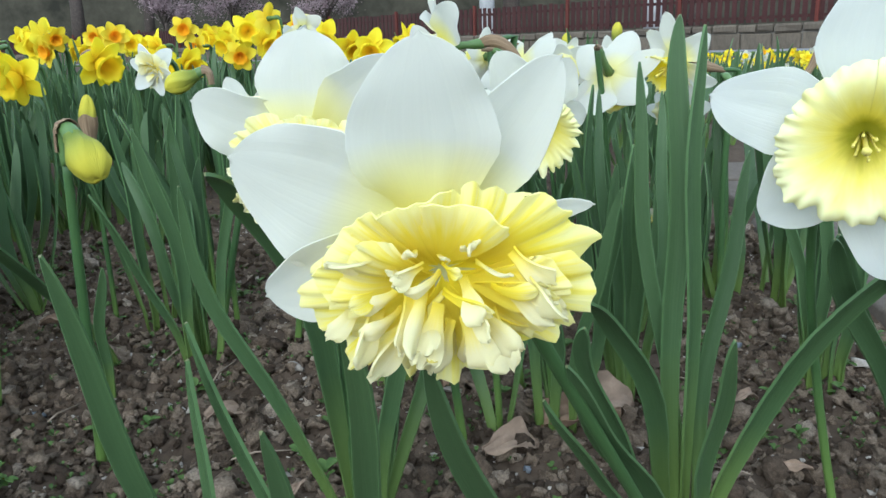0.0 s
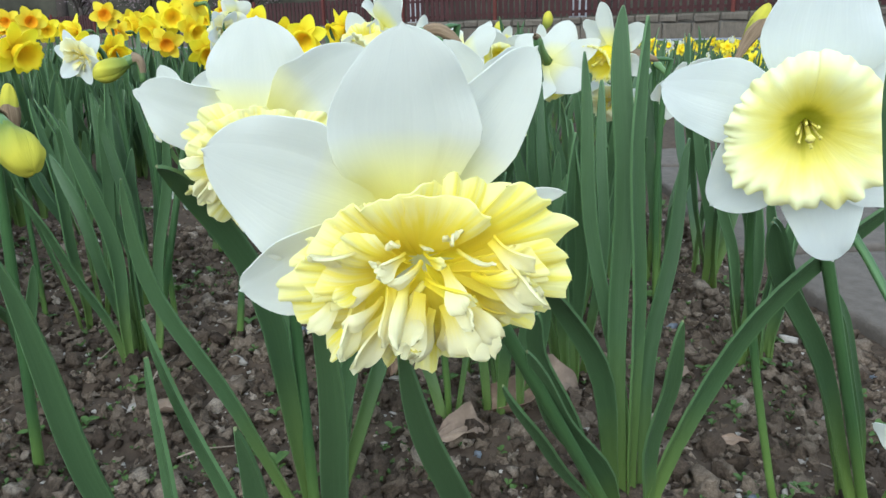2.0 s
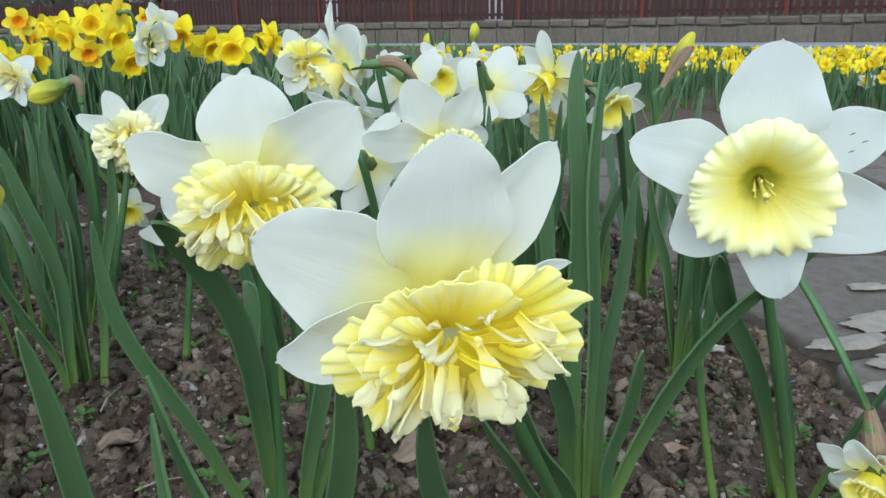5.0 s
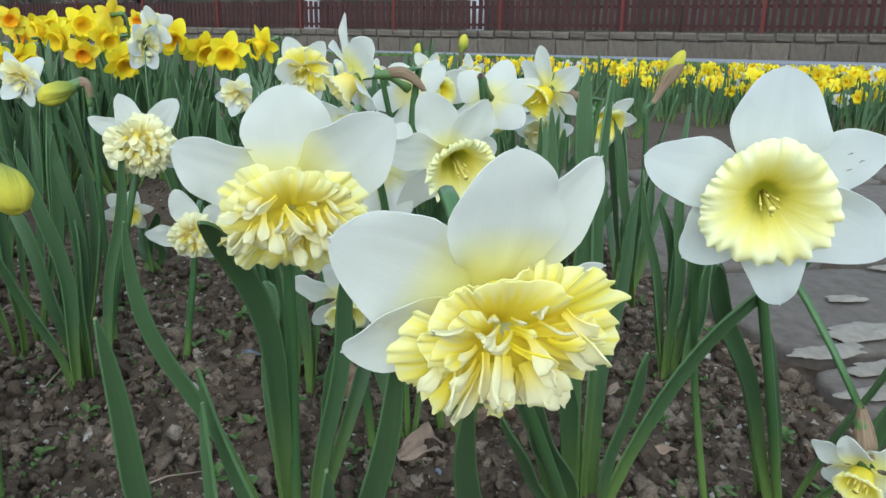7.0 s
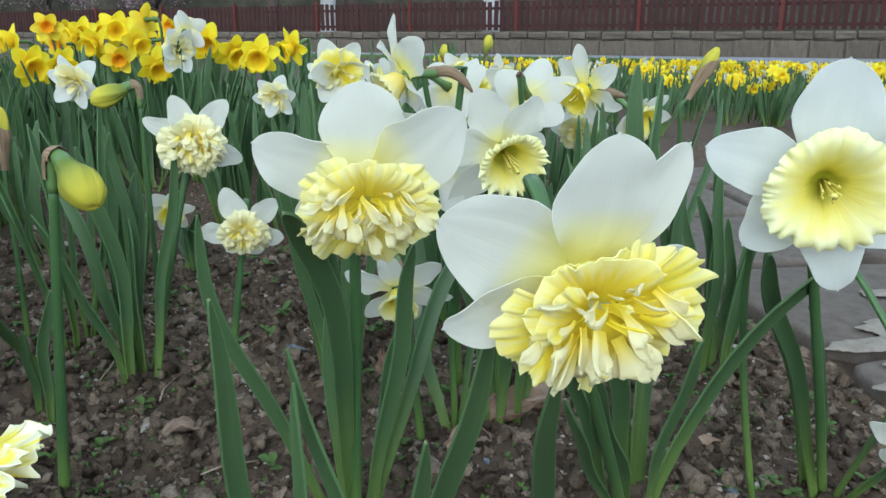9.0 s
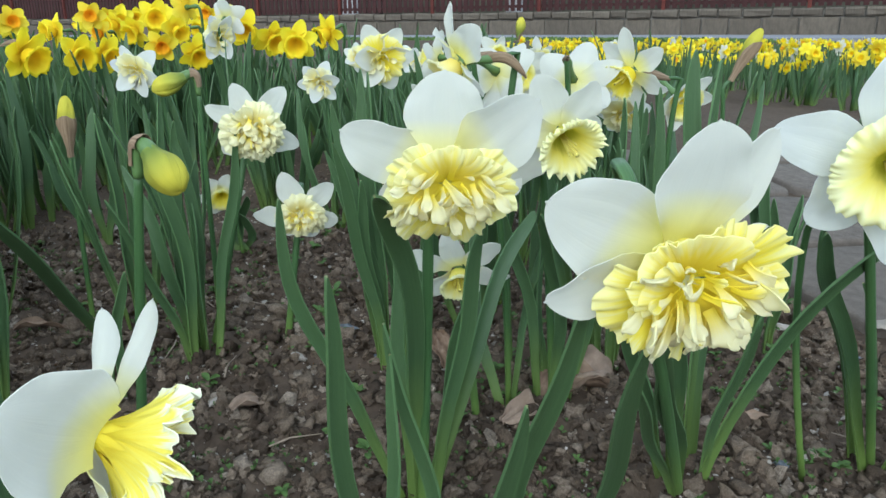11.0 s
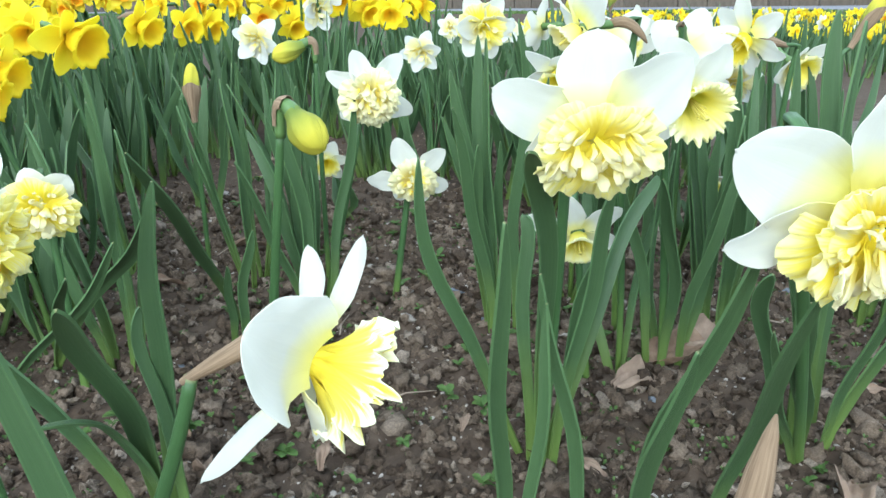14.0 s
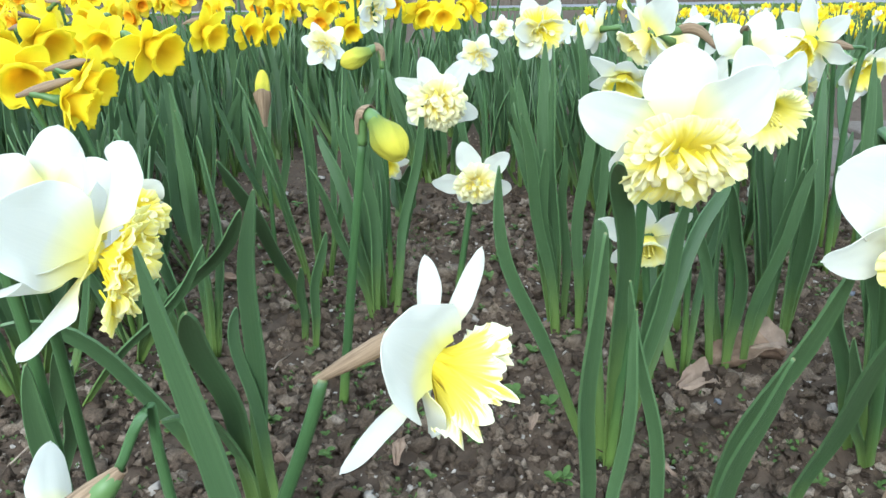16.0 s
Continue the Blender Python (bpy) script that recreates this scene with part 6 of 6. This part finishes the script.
# ---- wall, fence, road ----
def block(w, d, h, bevel, seed, mat, name="stone"):
    bm = bmesh.new()
    bmesh.ops.create_cube(bm, size=1, matrix=Matrix.Diagonal((w, d, h, 1)))
    bmesh.ops.bevel(bm, geom=bm.edges[:], offset=bevel, segments=1, affect="EDGES")
    r = random.Random(seed)
    for v in bm.verts:
        v.co += Vector((r.uniform(-1, 1), r.uniform(-1, 1), r.uniform(-1, 1))) * bevel * 0.45
    me = bpy.data.meshes.new(name)
    bm.to_mesh(me)
    bm.free()
    me.materials.append(mat)
    return me


def box(name, size, mat, at=(0, 0, 0)):
    bm = bmesh.new()
    bmesh.ops.create_cube(bm, size=1, matrix=Matrix.Translation(at) @ Matrix.Diagonal((*size, 1)))
    me = bpy.data.meshes.new(name)
    bm.to_mesh(me)
    bm.free()
    me.materials.append(mat)
    return me


AT_WALL = Matrix.Translation(WALL_FOOT) @ Matrix.Rotation(math.atan2(WALL_ALONG[1], WALL_ALONG[0]), 4, "Z") @ Matrix.Rotation(-math.atan(CLIMB), 4, "Y")
wall = thing("wall_garden", (0, 0, 0), "low wall of squared grey-brown stones with a row of cap stones", "wall", kind="structure")
wall.matrix_basis = AT_WALL
part("mortar_core", box("mortar_core", (60, 0.30, 0.37), M_MORTAR, (0, 0.03, 0.17)), wall)
LOWER = [block(1, 0.30, 0.255, 0.018, k, M_WALL) for k in range(6)]
CAPS = [block(1, 0.36, 0.120, 0.026, 20 + k, M_WALL) for k in range(6)]
x = -21.0
while x < 13.0:
    w = rnd.uniform(0.28, 0.52)
    part("stone", LOWER[rnd.randrange(6)], wall, Matrix.Translation((x + w / 2, -0.01 + rnd.uniform(-0.008, 0.008), 0.125)) @ Matrix.Diagonal((w - 0.022, 1, 1, 1)))
    x += w
x = -21.0
while x < 13.0:
    w = rnd.uniform(0.22, 0.42)
    part("cap_stone", CAPS[rnd.randrange(6)], wall, Matrix.Translation((x + w / 2, rnd.uniform(-0.01, 0.01), 0.320 + rnd.uniform(-0.006, 0.006))) @ Matrix.Diagonal((w - 0.02, 1, rnd.uniform(0.9, 1.0), 1)))
    x += w
road = tagged(new("road", box("road", (60, 1.9, 0.05), M_ROAD, (0, -1.15, 0.0))), "pale grey road along the foot of the wall", "road", kind="structure")
road.matrix_basis = AT_WALL

fence = thing("fence", (0, 0, 0), "dark red-brown picket fence on the stone wall", "fence", kind="structure")
fence.matrix_basis = AT_WALL @ Matrix.Translation((0, 0.02, 0.375))
for z in (0.10, 0.38):
    part("rail", box("rail", (34, 0.03, 0.045), M_FENCE, (-4, 0.02, z)), fence)
SLATS = [box("slat", (0.070, 0.018, h), M_FENCE, (0, -0.005, h / 2 + 0.03)) for h in (0.46, 0.47, 0.45)]
x = -20.0
while x < 12.5:
    part("slat", SLATS[rnd.randrange(3)], fence, Matrix.Translation((x, 0, 0)) @ Matrix.Rotation(radians(rnd.uniform(-1, 1)), 4, "Y"))
    x += 0.110
for k in range(-10, 7):
    part("post", box("post", (0.050, 0.05, 0.56), M_POST, (0, -0.03, 0.27)), fence, Matrix.Translation((2.0 * k, 0, 0)))

# ---- behind the fence ----
def blades(name, count, spread, size, mat, seed, shape, label, category):
    """Many small leaves or flowers in one mesh, thrown by shape(r)."""
    r = np.random.RandomState(seed)
    c = np.array([shape(r) for _ in range(count)])
    a = r.normal(size=(count, 3))
    a /= np.linalg.norm(a, axis=1, keepdims=True)
    b = np.cross(a, r.normal(size=(count, 3)))
    b /= np.linalg.norm(b, axis=1, keepdims=True)
    s = size * r.uniform(0.6, 1.4, (count, 1))
    V = np.stack([c - a * s, c + b * s * 0.6, c + a * s, c - b * s * 0.6], 1).reshape(-1, 3)
    F = np.arange(count * 4).reshape(-1, 4)
    return mesh_from(name, V, F, mat)


def blossom_tree(x, y, seed, width, low, high):
    r = random.Random(seed)
    root = thing("blossom_tree", (x, y, -0.02), "small tree covered in pale pink blossom behind the fence", "tree", "blossoming trees")
    part("trunk", solid_tube("trunk", [(0, 0, -0.1), (0.03, 0, 0.5), (0.0, 0.05, 1.0), (0.05, 0, 1.5)], [0.10, 0.08, 0.07, 0.05], M_BARK, 8), root)
    ends = []
    for k in range(11):
        a = k * 0.571 + r.uniform(-0.2, 0.2)
        e = Vector((math.cos(a) * width * r.uniform(0.5, 1), math.sin(a) * width * r.uniform(0.5, 1), r.uniform(low, high)))
        s = Vector((0, 0, r.uniform(0.5, 1.3)))
        mid = (s + e) / 2 + Vector((0, 0, 0.25))
        part("limb", solid_tube("limb", bezier(s, s.lerp(mid, 0.7), mid, e, 6), [0.035, 0.03, 0.024, 0.018, 0.012, 0.006], M_BARK, 5), root)
        ends += [(s.lerp(mid, 0.8), e)] * 1 + [(mid, e)] * 2

    def shape(q):
        p, e = ends[q.randint(len(ends))]
        t = q.uniform(0.1, 1.1)
        return tuple(np.array(p) * (1 - t) + np.array(e) * t + q.normal(size=3) * 0.15)
    part("crown", blades("crown", 7000, 1, 0.030, M_BLOSSOM, seed, shape, "", ""), root)


blossom_tree(-8.9, 24.0, 1, 0.8, 0.95, 2.6)
blossom_tree(-6.9, 24.2, 2, 1.1, 0.95, 2.8)
blossom_tree(-3.9, 24.0, 3, 1.4, 0.95, 2.8)
for k, (x, y, rr) in enumerate(((-12.6, 26, 0.20), (-10.6, 27, 0.16), (-0.6, 21.5, 0.16), (1.4, 20, 0.2), (3.4, 18, 0.13), (5.8, 19, 0.2), (8.4, 18, 0.16), (-5.6, 27.5, 0.16), (10.6, 19, 0.2))):
    root = thing("bare_tree", (x, y, -0.02), "dark bare tree trunk behind the fence", "tree", "bare trees")
    part("trunk", solid_tube("trunk", [(0, 0, -0.2), (0.05, 0, 1.5), (-0.04, 0, 3.5), (0.05, 0, 6)], [rr * 1.3, rr, rr * 0.9, rr * 0.6], M_BARK, 10), root)
    for j in range(6):
        a = j * 1.9 + k
        part("limb", solid_tube("limb", [(0, 0, 2.2 + 0.5 * j), (0.5 * math.cos(a), 0.5 * math.sin(a), 2.8 + 0.5 * j), (1.3 * math.cos(a), 1.3 * math.sin(a), 3.7 + 0.5 * j)], [rr * 0.45, rr * 0.3, rr * 0.1], M_BARK, 6), root)
for x, y, rr in ((3.34, 13.32, 0.15), (0.80, 19.5, 0.20)):
    root = thing("whitewashed_tree", (x, y, -0.02), "tree with a whitewashed trunk behind the fence", "tree", "whitewashed trees")
    part("whitewashed_trunk", solid_tube("whitewashed_trunk", [(0, 0, -0.2), (0.01, 0, 0.5), (0.0, 0, 1.1), (-0.02, 0, 1.5)], [rr * 1.25, rr, rr * 0.95, rr * 0.9], M_PALE, 12), root)
    part("upper_trunk", solid_tube("upper_trunk", [(-0.02, 0, 1.5), (0.03, 0, 2.6), (0.0, 0.1, 4.0)], [rr * 0.88, rr * 0.8, rr * 0.5], M_BARK, 10), root)
backdrop = tagged(new("backdrop", box("backdrop", (160, 0.5, 9), M_WOODS, (0, 32, 4.2))), "dark brown leafless wood in the distance", "backdrop", kind="structure")


def verge_spot(q):
    a, b = q.uniform(-12, 11), -2.15 - 1.1 * q.uniform()
    x, y = (WALL_FOOT[k] + a * WALL_ALONG[k] + b * WALL_BACK[k] for k in (0, 1))
    return (x, y, float(ground_z(x, y)) + q.uniform(0, 0.012))


tagged(new("grass", blades("grass", 14000, 1, 0.024, M_GRASS, 9, verge_spot, "", "")), "short dark green grass before the road", "grass", kind="stuff")


# ---- small things on the soil ----
def weed_leaf(seed):
    r = np.random.RandomState(seed)
    return shell("leaf", tepal_grid(r.uniform(0.007, 0.012), r.uniform(0.005, 0.008), 25, -30, 0.4, 0, seed, 6, 3, 0.2, 1.0), M_WEED, 0.0004)


WEED_LEAVES = [weed_leaf(k) for k in range(5)]
for k in range(260):
    x, y = rnd.uniform(-0.75, 0.46), 0.30 + 0.95 * rnd.random() ** 1.3
    root = thing("weed", (x, y, soil_at(x, y) + 0.004), "tiny green weed seedling in the soil", "weed", "weed seedlings")
    s = rnd.uniform(0.5, 1.3)
    for j in range(rnd.randrange(4, 7)):
        part("leaf", rnd.choice(WEED_LEAVES), root, Matrix.Translation((0, 0, rnd.uniform(0, 0.007) * s)) @ Matrix.Rotation(j * 2.4 + rnd.uniform(-0.3, 0.3), 4, "Z") @ Matrix.Rotation(radians(rnd.uniform(-25, 15)), 4, "Y") @ Matrix.Scale(s * rnd.uniform(0.7, 1.1), 4))
SV, SF = [], []
for k in range(5000):
    x, y = rnd.uniform(-0.7, 0.46), 0.30 + 0.75 * rnd.random() ** 1.3
    if math.sin(x * 23 + 1) + math.sin(y * 31 + x * 9) + rnd.uniform(-1.2, 1.2) < 0.3:
        continue
    z, L = soil_at(x, y) + rnd.uniform(0.003, 0.008), rnd.uniform(0.0018, 0.0042)
    for j in range(3):
        a = rnd.uniform(0, 6.28)
        c, s, n = math.cos(a), math.sin(a), len(SV)
        SV += [(x, y, z - 0.002), (x + L * (0.6 * c - 0.4 * s), y + L * (0.6 * s + 0.4 * c), z + L * 0.4), (x + L * 1.2 * c, y + L * 1.2 * s, z + L * 0.5), (x + L * (0.6 * c + 0.4 * s), y + L * (0.6 * s - 0.4 * c), z + L * 0.4)]
        SF.append((n, n + 1, n + 2, n + 3))
tagged(new("seedlings", mesh_from("seedlings", SV, SF, M_WEED)), "scattered tiny green seedlings in the soil", "weed", kind="stuff")
PEBBLES = [lump_base(2, 900 + k) for k in range(6)]
PMESH = [mesh_from("pebble", v * (1.25, 0.9, 0.5), f, M_SLATE if k == 5 else M_PEBBLE) for k, (v, f) in enumerate(PEBBLES)]
for k in range(150):
    x, y = rnd.uniform(-0.7, 0.46), 0.30 + 0.95 * rnd.random() ** 1.2
    s = 0.0022 + 0.0055 * rnd.random() ** 3
    ob = new("pebble", PMESH[k % 6])
    ob.matrix_basis = Matrix.Translation((x, y, soil_at(x, y) + s * 0.6)) @ Euler((rnd.uniform(-0.4, 0.4), rnd.uniform(-0.4, 0.4), rnd.uniform(0, 6.28))).to_matrix().to_4x4() @ Matrix.Scale(s, 4)
    tagged(ob, "small dark slate chip on the soil" if k % 6 == 5 else "small pale pebble on the soil", "pebble", "pebbles on the soil")


def dry_leaf_mesh(L, W, seed):
    """A curled, crumpled dead leaf with a lobed edge and a raised midrib."""
    r = np.random.RandomState(seed)
    g = tepal_grid(L, W, 14, r.uniform(-70, -30), r.uniform(0.5, 1.0), r.uniform(-50, 50), seed, 15, 13, 0.3, 3.0)
    u, v = np.meshgrid(np.linspace(0, 1, 15), np.linspace(-1, 1, 13), indexing="ij")
    p = r.uniform(0, 6.28, 5)
    lobe = 1 + 0.16 * np.abs(v) ** 2 * np.sin(19 * u + p[0] + 1.5 * np.sign(v))
    g[:, :, 1] *= lobe
    g[:, :, 2] += W * (0.10 * np.sin(9 * u + 4 * v + p[1]) * np.abs(v) + 0.06 * np.sin(15 * u - 7 * v + p[2]) + 0.05 * np.sin(11 * v + p[3]))
    return shell("dry_leaf", g, M_DRY, 0.0006)


for k, (x, y, L, W, a, tilt) in enumerate(((0.035, 0.515, 0.050, 0.030, 0.4, 0), (0.150, 0.560, 0.075, 0.045, 2.9, 0), (0.115, 0.575, 0.060, 0.035, 0.2, 10), (-0.205, 0.575, 0.045, 0.022, 0.6, 0), (-0.375, 0.90, 0.05, 0.02, 0.1, 0),
        (-0.108, 0.46, 0.022, 0.010, 1.2, 10), (0.285, 0.50, 0.030, 0.010, 3.0, 0), (-0.30, 0.415, 0.03, 0.014, 2.2, 0), (0.150, 0.335, 0.035, 0.03, 1.0, 20), (0.0, 0.62, 0.05, 0.03, 1.6, 30), (-0.46, 0.78, 0.06, 0.02, 0.1, 0),
        (-0.22, 0.42, 0.03, 0.012, 1.4, 30), (0.26, 0.60, 0.03, 0.012, 0.4, 10), (-0.02, 0.42, 0.03, 0.012, 5.4, 0), (-0.33, 0.47, 0.03, 0.012, 2.4, 0))):
    ob = new("dry_leaf", dry_leaf_mesh(L, W, 500 + k))
    ob.matrix_basis = Matrix.Translation((x, y, soil_at(x, y) + 0.010)) @ Euler((0.1, radians(-tilt), a)).to_matrix().to_4x4()
    tagged(ob, "curled dry brown leaf lying on the soil", "leaf", "dry leaves on the soil")
for k in range(26):
    x, y, a = rnd.uniform(-0.6, 0.42), 0.32 + 0.8 * rnd.random(), rnd.uniform(0, 6.28)
    L = rnd.uniform(0.02, 0.07)
    c, s = math.cos(a), math.sin(a)
    ob = new("twig", solid_tube("twig", [(-L / 2, 0, 0.001), (-L * 0.1, L * 0.05, 0.003), (L / 2, 0, 0.001)], [0.0008, 0.001, 0.0005], M_TWIG, 5))
    ob.matrix_basis = Matrix.Translation((x, y, soil_at(x, y) + 0.006)) @ Matrix.Rotation(a, 4, "Z")
    tagged(ob, "thin dry plant stalk lying on the soil", "twig", "dry stalks on the soil")
